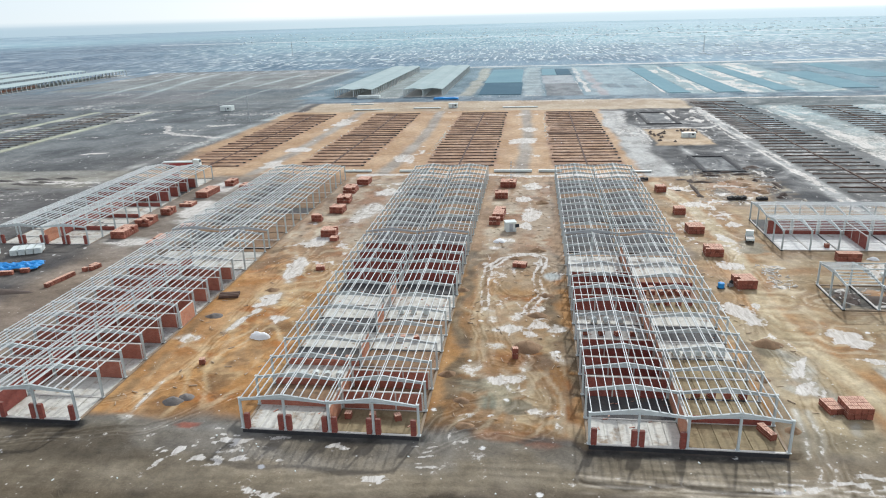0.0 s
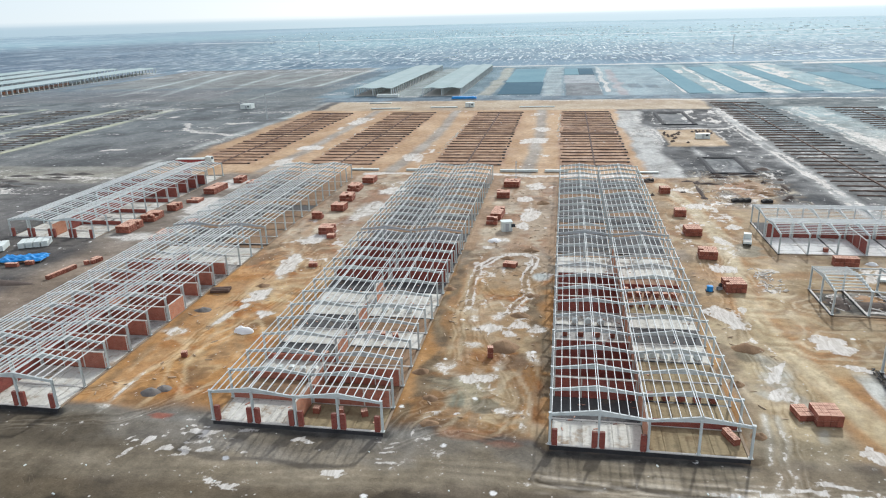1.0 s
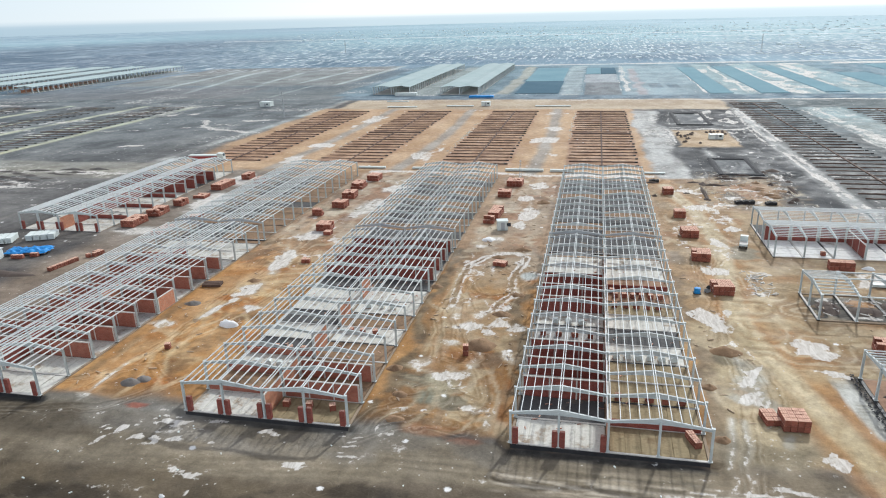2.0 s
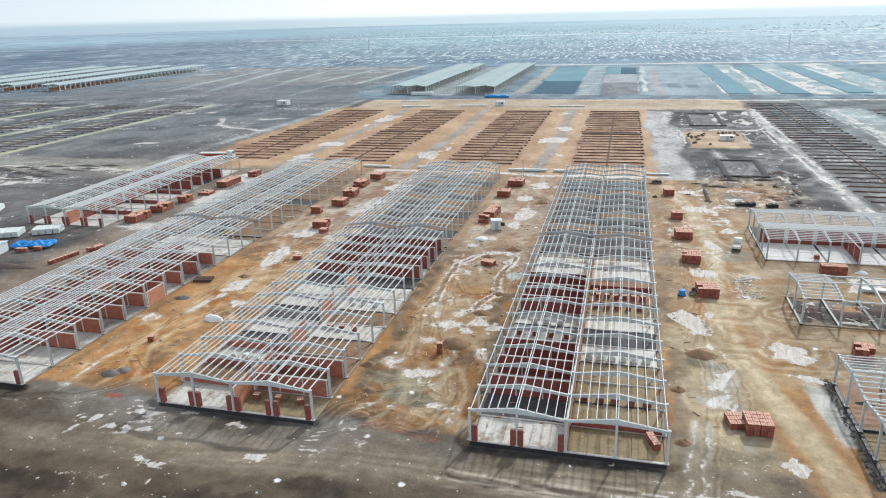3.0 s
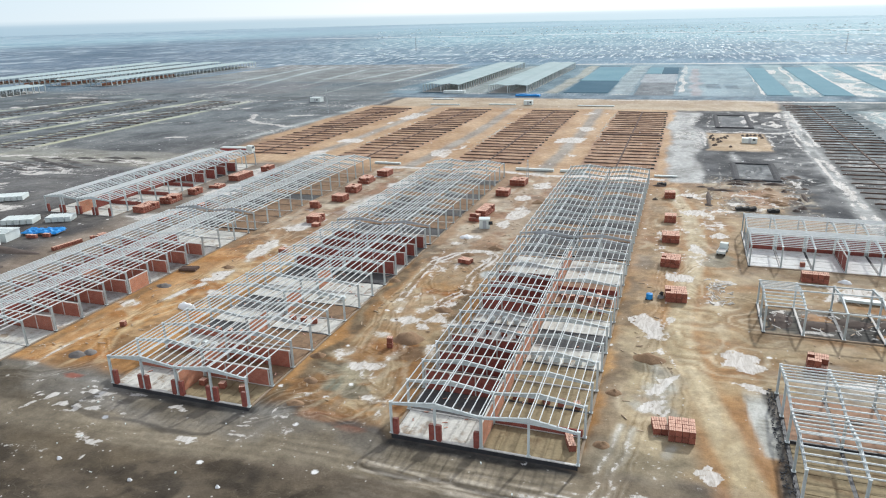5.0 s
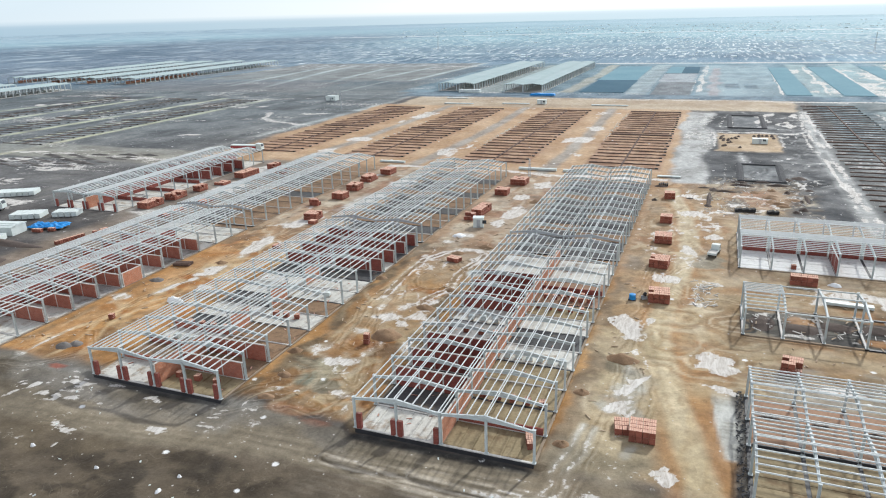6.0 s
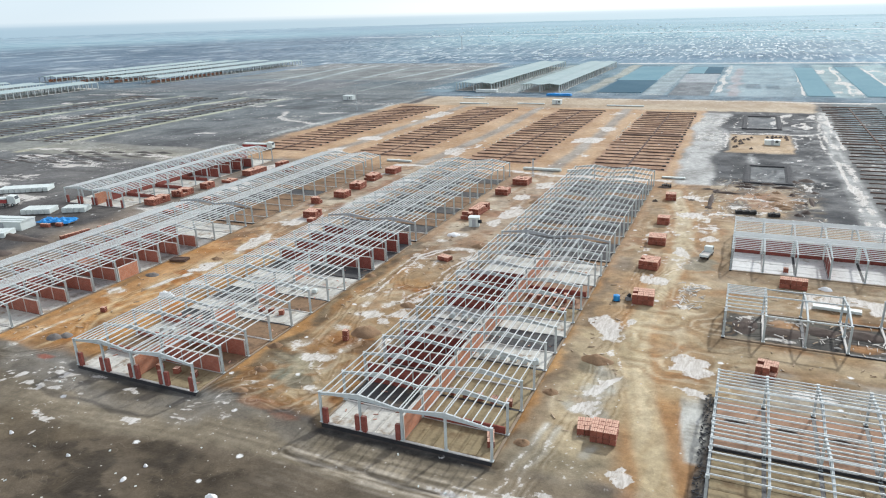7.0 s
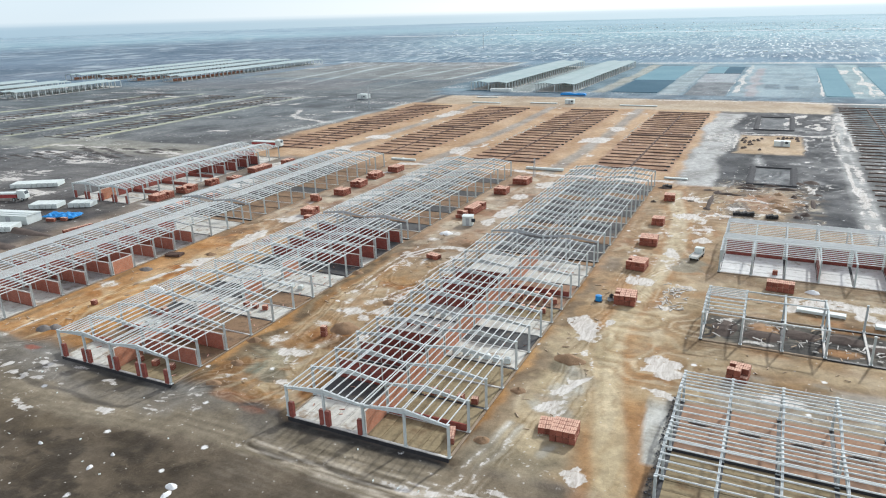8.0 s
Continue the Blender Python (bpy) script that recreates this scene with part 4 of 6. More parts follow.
colour = colour * (1 - far_haze) + far_haze * (colour * 0.84 + 0.16 * grey[..., None]) * (np.array([1.05, 1.22, 1.31]) - smooth(GX, -60, 160)[..., None] * np.array([0.28, 0.15, 0.10])) * (1 + 0.18 * smooth(R, 560, 900)[..., None])

colour *= 1 + zone(-62, -38, 72, 150, 4)[..., None] * np.array([0.05, -0.02, -0.12])                      # iron-rich clay
colour *= 1 - (0.14 * zone(-12.5, 7.5, 72, 150, 3) + 0.10 * zone(-12.5, 7.5, 70, 104, 6) + 0.18 * zone(53, 140, 97, 150, 3) + 0.24 * zone(-260, -36, 20, 71, 8))[..., None]      # ground colour darker in these zones
height += 0.10 * smooth(snow, 0.72, 0.95) * smooth(-GY, -215, -180) * smooth(GY, 60, 70)                 # drifts lie proud
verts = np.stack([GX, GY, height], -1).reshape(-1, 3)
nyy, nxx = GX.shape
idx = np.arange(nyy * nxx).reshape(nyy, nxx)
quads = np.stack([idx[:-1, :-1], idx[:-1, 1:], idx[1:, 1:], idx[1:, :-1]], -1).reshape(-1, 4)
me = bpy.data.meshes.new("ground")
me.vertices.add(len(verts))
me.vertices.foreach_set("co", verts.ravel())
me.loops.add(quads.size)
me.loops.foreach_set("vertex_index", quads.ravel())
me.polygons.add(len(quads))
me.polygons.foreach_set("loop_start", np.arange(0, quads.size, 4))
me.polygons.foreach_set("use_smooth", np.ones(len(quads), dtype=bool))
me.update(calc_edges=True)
# this colour layer also carries the painted distance haze
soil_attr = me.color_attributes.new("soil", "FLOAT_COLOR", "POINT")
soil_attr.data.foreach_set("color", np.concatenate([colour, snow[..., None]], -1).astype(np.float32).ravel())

gap_attr = me.attributes.new("rut_gap", "FLOAT", "POINT")
gap_attr.data.foreach_set("value", rut_gap.astype(np.float32).ravel())

m, nt, b = mat_new("site_ground", 0.95)
b.inputs["Specular IOR Level"].default_value = 0.12
pos = nt.nodes.new("ShaderNodeNewGeometry").outputs["Position"]
attr = nt.nodes.new("ShaderNodeAttribute")
attr.attribute_name = "soil"
n_big, n_mid, n_fine = noise_at(nt, pos, 0.13, 6.0, 0.6), noise_at(nt, pos, 0.55, 6.0, 0.65), noise_at(nt, pos, 2.6, 5.0, 0.7)
stretch = node(nt, "ShaderNodeVectorMath", i0=pos, i1=(0.012, 0.045, 0.01))
stretch.operation = "MULTIPLY"
n_far = noise_at(nt, stretch.outputs[0], 1.0, 7.0, 0.68)
# bent thin lines like scraped and driven ground
curl = node(nt, "ShaderNodeTexNoise", Vector=pos, Scale=0.16, Detail=2.5, Roughness=0.5, Distortion=1.6)
bent = node(nt, "ShaderNodeMath", i0=curl.outputs[0], i1=9.0)
bent.operation = "MULTIPLY"
bent_f = node(nt, "ShaderNodeMath", i0=bent.outputs[0])
bent_f.operation = "FRACT"
groove = node(nt, "ShaderNodeMath", i0=span(nt, bent_f.outputs[0], 0.0, 0.10, 0.35, 0.0), i1=span(nt, n_big, 0.48, 0.60))
groove.operation = "MULTIPLY"
lip = node(nt, "ShaderNodeMath", i0=span(nt, bent_f.outputs[0], 0.86, 1.0, 0.0, 0.35), i1=span(nt, n_big, 0.44, 0.58))
lip.operation = "MULTIPLY"
# several wheel lines side by side along each rut
gap = nt.nodes.new("ShaderNodeAttribute")
gap.attribute_name = "rut_gap"
wob = node(nt, "ShaderNodeMath", i0=n_big, i1=2.4, i2=gap.outputs["Fac"])
wob.operation = "MULTIPLY_ADD"
wave = node(nt, "ShaderNodeMath", i0=wob.outputs[0], i1=7.5)
wave.operation = "MULTIPLY"
wave_s = node(nt, "ShaderNodeMath", i0=wave.outputs[0])
wave_s.operation = "SINE"
band = node(nt, "ShaderNodeMath", i0=span(nt, gap.outputs["Fac"], 0.9, 1.9, 1.0, 0.0), i1=span(nt, n_big, 0.36, 0.52))
band.operation = "MULTIPLY"
rut_dark = node(nt, "ShaderNodeMath", i0=span(nt, wave_s.outputs[0], 0.35, 0.9), i1=band.outputs[0])
rut_dark.operation = "MULTIPLY"
rut_pale = node(nt, "ShaderNodeMath", i0=span(nt, wave_s.outputs[0], -0.4, -0.9), i1=band.outputs[0])
rut_pale.operation = "MULTIPLY"
crumb = node(nt, "ShaderNodeTexVoronoi", Vector=pos, Scale=0.9)
fleck = node(nt, "ShaderNodeMath", i0=span(nt, crumb.outputs["Distance"], 0.10, 0.16, 1.0, 0.0), i1=span(nt, n_mid, 0.54, 0.58))
fleck.operation = "MULTIPLY"
tone = span(nt, n_mid, 0.3, 0.7, 0.76, 1.24)
tone2 = span(nt, n_fine, 0.3, 0.7, 0.86, 1.14)
mul = node(nt, "ShaderNodeMath", i0=tone, i1=tone2)
mul.operation = "MULTIPLY"
shade = node(nt, "ShaderNodeVectorMath", i0=attr.outputs["Color"])
shade.operation = "SCALE"
nt.links.new(mul.outputs[0], shade.inputs["Scale"])
# snow lies where the amount and the small-scale unevenness add up
s1 = node(nt, "ShaderNodeMath", i0=span(nt, n_mid, 0.3, 0.7), i1=0.44)
s1.operation = "MULTIPLY"
s2 = node(nt, "ShaderNodeMath", i0=span(nt, n_far, 0.34, 0.66), i1=0.38, i2=s1.outputs[0])
s2.operation = "MULTIPLY_ADD"
s3 = node(nt, "ShaderNodeMath", i0=span(nt, n_fine, 0.3, 0.7), i1=0.24, i2=s2.outputs[0])
s3.operation = "MULTIPLY_ADD"
s4 = node(nt, "ShaderNodeMath", i0=s3.outputs[0], i1=attr.outputs["Alpha"])
white = span(nt, s4.outputs[0], 1.03, 1.18, 0.0, 0.86)
streak_at = node(nt, "ShaderNodeVectorMath", i0=pos, i1=(1.6, 0.35, 1.0))
streak_at.operation = "MULTIPLY"
n_streak = node(nt, "ShaderNodeTexNoise", Vector=streak_at.outputs[0], Scale=1.0, Detail=4.0, Roughness=0.65, Distortion=0.8).outputs[0]
snow_col = mix_rgb(nt, span(nt, n_streak, 0.36, 0.60), (0.42, 0.39, 0.35, 1), (0.655, 0.635, 0.605, 1))
worn = mix_rgb(nt, groove.outputs[0], shade.outputs[0], (0.45, 0.42, 0.38, 1), "MULTIPLY")
pale = node(nt, "ShaderNodeVectorMath", i0=worn, i1=(0.10, 0.09, 0.075))
pale.operation = "ADD"
worn = mix_rgb(nt, lip.outputs[0], worn, pale.outputs[0])
worn = mix_rgb(nt, rut_dark.outputs[0], worn, (0.82, 0.79, 0.76, 1), "MULTIPLY")
pale2 = node(nt, "ShaderNodeVectorMath", i0=worn, i1=(0.045, 0.041, 0.035))
pale2.operation = "ADD"
worn = mix_rgb(nt, rut_pale.outputs[0], worn, pale2.outputs[0])
worn = mix_rgb(nt, fleck.outputs[0], worn, (0.52, 0.50, 0.46, 1))
# larger leftovers of snow, metres apart
crumb2 = node(nt, "ShaderNodeTexVoronoi", Vector=pos, Scale=0.16)
uneven = node(nt, "ShaderNodeMath", i0=n_fine, i1=0.12, i2=crumb2.outputs["Distance"])
uneven.operation = "MULTIPLY_ADD"
lump = node(nt, "ShaderNodeMath", i0=span(nt, uneven.outputs[0], 0.115, 0.145, 1.0, 0.0), i1=span(nt, n_big, 0.47, 0.50))
lump.operation = "MULTIPLY"
worn = mix_rgb(nt, lump.outputs[0], worn, (0.68, 0.68, 0.67, 1))
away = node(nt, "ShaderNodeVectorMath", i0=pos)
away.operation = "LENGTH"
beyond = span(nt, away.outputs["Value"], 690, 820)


def scattered(sx, sy, lo, hi, amount, detail=2.0):
    """Patches drawn out northwards, only beyond the fields."""
    at = node(nt, "ShaderNodeVectorMath", i0=pos, i1=(sx, sy, 0.01))
    at.operation = "MULTIPLY"
    out = node(nt, "ShaderNodeMath", i0=span(nt, noise_at(nt, at.outputs[0], 1.0, detail, 0.6), lo, hi, 0.0, amount), i1=beyond)
    out.operation = "MULTIPLY"
    return out.outputs[0]


# towards the west the plain is striped with thin drifts instead of houses
dot = node(nt, "ShaderNodeVectorMath", i0=pos, i1=(1.0, 0.5, 0.0))
dot.operation = "DOT_PRODUCT"
western = span(nt, dot.outputs["Value"], -60, -420)
drift = node(nt, "ShaderNodeMath", i0=scattered(0.016, 0.013, 0.54, 0.64, 0.6, 5.0), i1=western)
drift.operation = "MULTIPLY"
hollow = node(nt, "ShaderNodeMath", i0=scattered(0.0065, 0.0055, 0.50, 0.38, 0.7, 4.0), i1=western)
hollow.operation = "MULTIPLY"
# specks fade out with distance, imitating haze near the horizon
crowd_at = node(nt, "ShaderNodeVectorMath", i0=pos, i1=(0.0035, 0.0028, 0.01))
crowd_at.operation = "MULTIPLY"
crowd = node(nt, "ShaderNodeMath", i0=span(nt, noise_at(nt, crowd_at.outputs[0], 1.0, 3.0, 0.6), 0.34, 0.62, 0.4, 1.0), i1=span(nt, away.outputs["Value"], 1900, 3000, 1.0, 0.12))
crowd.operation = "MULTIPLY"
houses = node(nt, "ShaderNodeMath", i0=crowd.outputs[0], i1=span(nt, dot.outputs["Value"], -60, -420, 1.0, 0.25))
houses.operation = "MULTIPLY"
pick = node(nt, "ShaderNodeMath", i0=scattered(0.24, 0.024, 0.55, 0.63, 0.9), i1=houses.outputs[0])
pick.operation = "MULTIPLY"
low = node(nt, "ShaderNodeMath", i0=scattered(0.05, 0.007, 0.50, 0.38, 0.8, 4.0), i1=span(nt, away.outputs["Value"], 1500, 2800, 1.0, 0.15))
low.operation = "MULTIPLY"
# bluish patch tints carry distance haze in the ground colour
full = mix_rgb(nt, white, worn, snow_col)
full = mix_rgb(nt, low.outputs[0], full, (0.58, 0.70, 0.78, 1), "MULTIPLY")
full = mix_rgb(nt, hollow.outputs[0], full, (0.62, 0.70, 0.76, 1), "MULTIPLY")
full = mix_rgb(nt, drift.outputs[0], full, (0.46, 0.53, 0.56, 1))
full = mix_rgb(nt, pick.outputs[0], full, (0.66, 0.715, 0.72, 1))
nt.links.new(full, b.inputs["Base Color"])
wet = span(nt, n_big, 0.35, 0.65, 0.62, 1.0)
nt.links.new(wet, b.inputs["Roughness"])
bp = node(nt, "ShaderNodeBump", Height=n_fine, Distance=0.15, Strength=0.5)
nt.links.new(bp.outputs[0], b.inputs["Normal"])
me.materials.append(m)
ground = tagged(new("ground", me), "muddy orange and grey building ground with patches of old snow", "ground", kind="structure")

# ---- steel sheds ----
H_COL = EAVE + 0.1


def column_mesh(h):
    bd = Build()
    bd.box(-0.14, 0.14, -0.15, -0.12, 0, h).box(-0.14, 0.14, 0.12, 0.15, 0, h).box(-0.02, 0.02, -0.12, 0.12, 0, h)
    bd.box(-0.26, 0.26, -0.26, 0.26, -0.02, 0.04).box(-0.18, 0.18, -0.2, 0.2, h, h + 0.03)
    return bd.mesh("column", STEEL)


def rafter_mesh(w, name="rafter"):
    """Tapered I-beam over one gable of width w."""
    top = lambda x: EAVE + RISE * (1 - abs(x - w / 2) / (w / 2))
    xs = [0, w * 0.14, w * 0.34, w * 0.5, w * 0.66, w * 0.86, w]
    depth = [0.34, 0.38, 0.56, 0.78, 0.56, 0.38, 0.34]
    bd = Build()
    up = [(x, top(x)) for x in xs]
    low = [(x, top(x) - d) for x, d in zip(xs, depth)]
    bd.prism(up + low[::-1], -0.025, 0.025)
    bd.prism(up + [(x, z - 0.04) for x, z in up[::-1]], -0.12, 0.12)
    bd.prism([(x, z + 0.04) for x, z in low] + low[::-1], -0.12, 0.12)
    return bd.mesh(name, STEEL)


def purlin_mesh(length, wide=0.08, high=0.17):
    bd = Build()
    bd.box(-wide / 2, wide / 2, 0, length, high - 0.03, high).box(-wide / 2, wide / 2, 0, length, 0, 0.03).box(wide / 2 - 0.03, wide / 2, 0, length, 0.03, high - 0.03)
    return bd.mesh("purlin", GALVANISED)


COLUMN = column_mesh(H_COL)
COLUMN_MID = column_mesh(EAVE + RISE - 0.5)
RAFTER = rafter_mesh(SPAN / 2)
RAFTER_DARK = rafter_mesh(SPAN / 2)
RAFTER_DARK.materials[0] = STEEL_DARK
CROSS_BEAM = {}


def beam_meshes(length):
    if length not in CROSS_BEAM:
        CROSS_BEAM[length] = (Build().box(-0.25, 0.25, 0, length, -0.95, -0.14).mesh("ground_beam", TAR), Build().box(-0.15, 0.15, 0, length, -0.14, -0.02).mesh("beam_cap", CAP))
    return CROSS_BEAM[length]


def ground_beam(parent, x, y, length, rz=0.0, cap=True):
    a, c = beam_meshes(length)
    ob = part("ground_beam", a, TAR, parent, at=(x, y, 0), rz=rz)
    if cap:
        part("beam_cap", c, CAP, ob, "pale concrete cap")


WALLS = {}


def block_wall(parent, x, y, length, high, rz=0.0, material=None, gap=3.8):
    """A wall of fired blocks along local x, with slim concrete posts and a top beam."""
    material = material or BRICK
    key = (round(length, 2), high, material.name)
    if key not in WALLS:
        bd = Build()
        bd.box(0, length, -0.1, 0.1, -0.3, high)
        WALLS[key] = (bd.mesh("block_wall", material), Build().box(-0.1, 0.1, -0.13, 0.13, -0.3, high + 0.12).mesh("concrete_post", CAP), Build().box(0.1, length - 0.1, -0.12, 0.12, high, high + 0.14).mesh("top_beam", CAP))
    w, post, top = WALLS[key]
    ob = part("block_wall", w, material, parent, at=(x, y, 0), rz=rz)
    if high > 1.6:
        n = max(1, round(length / gap))
        for i in range(n + 1):
            part("concrete_post", post, CAP, ob, at=(0.1 + (length - 0.2) * i / n, 0, 0))
        part("top_beam", top, CAP, ob, "pale cast ring beam")


FLOORS = {"S": FLOOR_S, "C": FLOOR_C, "E": FLOOR_E, "W": FLOOR_W, "G": FLOOR_G, "T": FLOOR_T, "O": FLOOR_O}
FLOOR_NAMES = {"S": "bright concrete slab", "C": "grey concrete floor slab", "E": "brown earth fill", "W": "pale concrete floor slab", "G": "dark grey fill", "T": "tan sand fill", "O": "orange earth fill"}
SLAB = {}


def floor_slab(parent, kind, x, y, w, l):
    """The fill of one bay; concrete and sand are laid in strips with joints."""
    key = (kind, round(w, 2), round(l, 2))
    if key not in SLAB:
        bd = Build()
        strips = 6 if kind in "WTS" else 1
        outline = [(w, -0.42), (0, -0.42)]
        for i in range(strips):
            a, c, z = i * w / strips, (i + 1) * w / strips, -0.07 - (0.03 if i % 2 else 0)
            outline += [(a, -0.16), (a + 0.05, -0.16), (a + 0.05, z), (c - 0.05, z), (c - 0.05, -0.16)]
        outline.append((w, -0.16))
        bd.prism(outline, 0, l)
        SLAB[key] = bd.mesh("floor_slab", FLOORS[kind])
    part("floor_slab", SLAB[key], FLOORS[kind], parent, FLOOR_NAMES[kind], at=(x, y, 0))


def steel_shed(x, y, rz, bays, label, floors=("", ""), walls=("", ""), centre="", gables=2, roofed=None, beams=True, fascia=False, caps=True, dark_end=None, group="steel shed frames", block=None, tall=2.9, purlin_high=0.17, lines=6):
    """Twin-gable frame; local x across, y along. Strings name each bay's floor and, per frame line, the cross wall (W
    tall, D tall and darkened for shade, L low, . none).
    centre: per bay, the wall under the valley. roofed: how many bays carry purlins."""
    s = thing("steel_shed", x, y, 0, rz, label, "shed frame", group)
    half = SPAN / 2
    roofed = bays if roofed is None else roofed
    kerb = Build().box(-0.18, 0.18, 0, bays * BAY - 0.6, -0.7, -0.14).mesh("edge_kerb", KERB)
    for k in range(bays + 1):
        v = k * BAY
        for g in range(gables + 1):
            part("column", COLUMN, STEEL, s, at=(g * half, v, 0))
            if g < gables:
                part("rafter", RAFTER_DARK if k == dark_end else RAFTER, STEEL, s, at=(g * half, v, 0))
                if k in (0, bays):
                    part("column", COLUMN_MID, STEEL, s, at=(g * half + half / 2, v, 0))
        if beams:
            ground_beam(s, 0, v, SPAN * gables / 2, -90, caps and (k == 0 or k % 2 == 1))
    if beams:
        for g in range(gables + 1):
            part("edge_kerb", kerb, KERB, s, at=(g * half, 0.3, 0))
    pur = purlin_mesh(roofed * BAY + 0.3, high=purlin_high)
    slots = [0.035 + 0.941 * i / (lines - 1) for i in range(lines)]
    for g in range(gables):
        for side in (0, 1):
            for f in slots:
                u = f * half / 2
                px = g * half + (u if side == 0 else half - u)
                part("purlin", pur, STEEL, s, at=(px, -0.15, EAVE + RISE * f))
    if fascia:
        for g in range(gables):
            part("gutter", Build().box(g * half, (g + 1) * half, -0.2, -0.05, EAVE - 0.3, EAVE + 0.05), STEEL, s)
    for g, row in enumerate(floors):
        for k, c in enumerate(row):
            if c in FLOORS:
                floor_slab(s, c, g * half + 0.26, k * BAY + 0.26, half - 0.52, BAY - 0.52)
    for g, row in enumerate(walls):
        for k, c in enumerate(row):
            if c in "WDL":
                block_wall(s, g * half + 0.3, k * BAY, half - 0.6, 0.95 if c == "L" else tall, material=None if c == "D" else block)
    for k, c in enumerate(centre):
        if c in "WO":
            block_wall(s, half, k * BAY + 0.25, BAY - 0.5, 3.2, 90, ORANGE if c == "O" else BRICK)
    return s


FRONT_LABEL = "long unclad grey steel shed frame with part-built red block pens"
shed_c = steel_shed(COL_C, FRONT, 0, 12, FRONT_LABEL, ("WGGGGCWGGGWW", "TTTTWGWTOOWW"), ("..WWW..WWW..", ".L.......L.."), "OOOOOOOOOOOO", dark_end=12)
# D walls take the darker block colour in place of deep shade
shed_b = steel_shed(COL_B, FRONT, 0, 12, FRONT_LABEL, ("WEWGWGWWGWGG", "TEEEWEWWGWGG"), (".LLL.....DDDD", ".WW......DDDD"), "OO.O.O.O....", dark_end=12, block=BLOCK, tall=2.6)
shed_a = steel_shed(COL_A, FRONT, 0, 12, FRONT_LABEL, ("WWCCWCCCCCWW", "WWWCCCWCCCWW"), ("..WWWWWWWWL.", "..WWWWWWWW.."), "WWWWWOWWWW..", dark_end=12, block=BLOCK, tall=2.6)
REAR_LABEL = "long bare grey steel shed frame over earth and dark ground beams"
steel_shed(COL_C, REAR, 0, 12, REAR_LABEL, ("GGGEGGGGEGGG", "GGEGGEGGGEGG"), dark_end=0)
# grey bays put the darkness seen through the purlins into the floor colour
steel_shed(COL_B, REAR, 0, 12, REAR_LABEL, ("GGEGGGGEGGEG", "EGEEGEEGEEGE"), dark_end=0)
steel_shed(COL_A, REAR, 0, 12, REAR_LABEL, ("GGEGGGEGGGGE", "EEEEEGEEEEEE"), dark_end=0)
shed_z = steel_shed(COL_Z, REAR + 1.0, 0, 12, "grey steel shed frame with red block walls and pale floors", ("WWWWGGGGWWWW", "WWWWWWWWGGWW"), ("....L.WWWW...", "..L.L.LWWWW.."), "OWWWWWWWWWWW")
block_wall(shed_a, SPAN, 5 * BAY + 0.3, BAY - 0.6, 2.7, 90, ORANGE)
# three sheds lie crosswise
shed_d = steel_shed(SIDE, FRONT + SPAN, -90, 8, "crosswise grey steel shed frame over orange earth", ("OOOOOOOO", "TTTTTTTT"), caps=False)
part("valley_plinth", Build().box(SPAN / 2 - 0.12, SPAN / 2 + 0.12, 0.3, 8 * BAY - 0.3, -0.1, 0.3), TAR, shed_d, "black coated plinth under the valley")
steel_shed(SIDE, 173, -90, 8, "crosswise grey steel shed frame with pale slab and red walls", ("GGGGGGGG", "SSSSSGGG"), ("........", "...W.W.."), "WWWWWWWW", purlin_high=0.12, lines=8)
shed_f = steel_shed(SIDE, 128.5, -90, 3, "half-erected crosswise steel frame with purlins on one bay", (), (), "", 1, 1)
for u in (0, SPAN / 2):
    part("column", COLUMN, STEEL, shed_f, at=(u, 4 * BAY, 0))
for k in range(4, 9):
    ground_beam(shed_f, 0, k * BAY, SPAN / 2, -90, k % 2 == 0)
for u in (0, SPAN / 2):
    ground_beam(shed_f, u, 3 * BAY + 0.3, 5 * BAY - 0.6, 0.0, False)
for u, z in ((0.1, EAVE - 0.15), (SPAN / 4, EAVE + RISE), (SPAN / 2 - 0.1, EAVE - 0.15)):
    part("eave_strut", Build().box(u - 0.09, u + 0.09, BAY, 3 * BAY, z, z + 0.2), STEEL, shed_f)

# ---- brick stacks ----


def pack_mesh(seed):
    """One strapped cube of fired blocks: three courses, three rows, on a low timber foot."""
    r = random.Random(seed)
    left, right, top = [], [], []
    for k in range(3):
        z, e = 0.08 + 0.28 * k, r.uniform(-0.012, 0.012)
        left += [(-0.445 + e, z + 0.015), (-0.445 + e, z + 0.255), (-0.41, z + 0.268)]
        right += [(0.445 + e, z + 0.015), (0.445 + e, z + 0.255), (0.41, z + 0.268)]
    for i in range(3):
        x, z = -0.44 + 0.295 * i, 0.92 + r.uniform(-0.015, 0.015)
        top += [(x, z), (x + 0.26, z), (x + 0.275, z - 0.05)]
    feet = [(0.42, 0.08), (0.42, 0), (0.3, 0), (0.3, 0.08), (0.06, 0.08), (0.06, 0), (-0.06, 0), (-0.06, 0.08), (-0.3, 0.08), (-0.3, 0), (-0.42, 0), (-0.42, 0.08)]
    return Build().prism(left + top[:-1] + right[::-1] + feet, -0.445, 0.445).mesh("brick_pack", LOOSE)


PACKS = [pack_mesh(i) for i in range(4)]


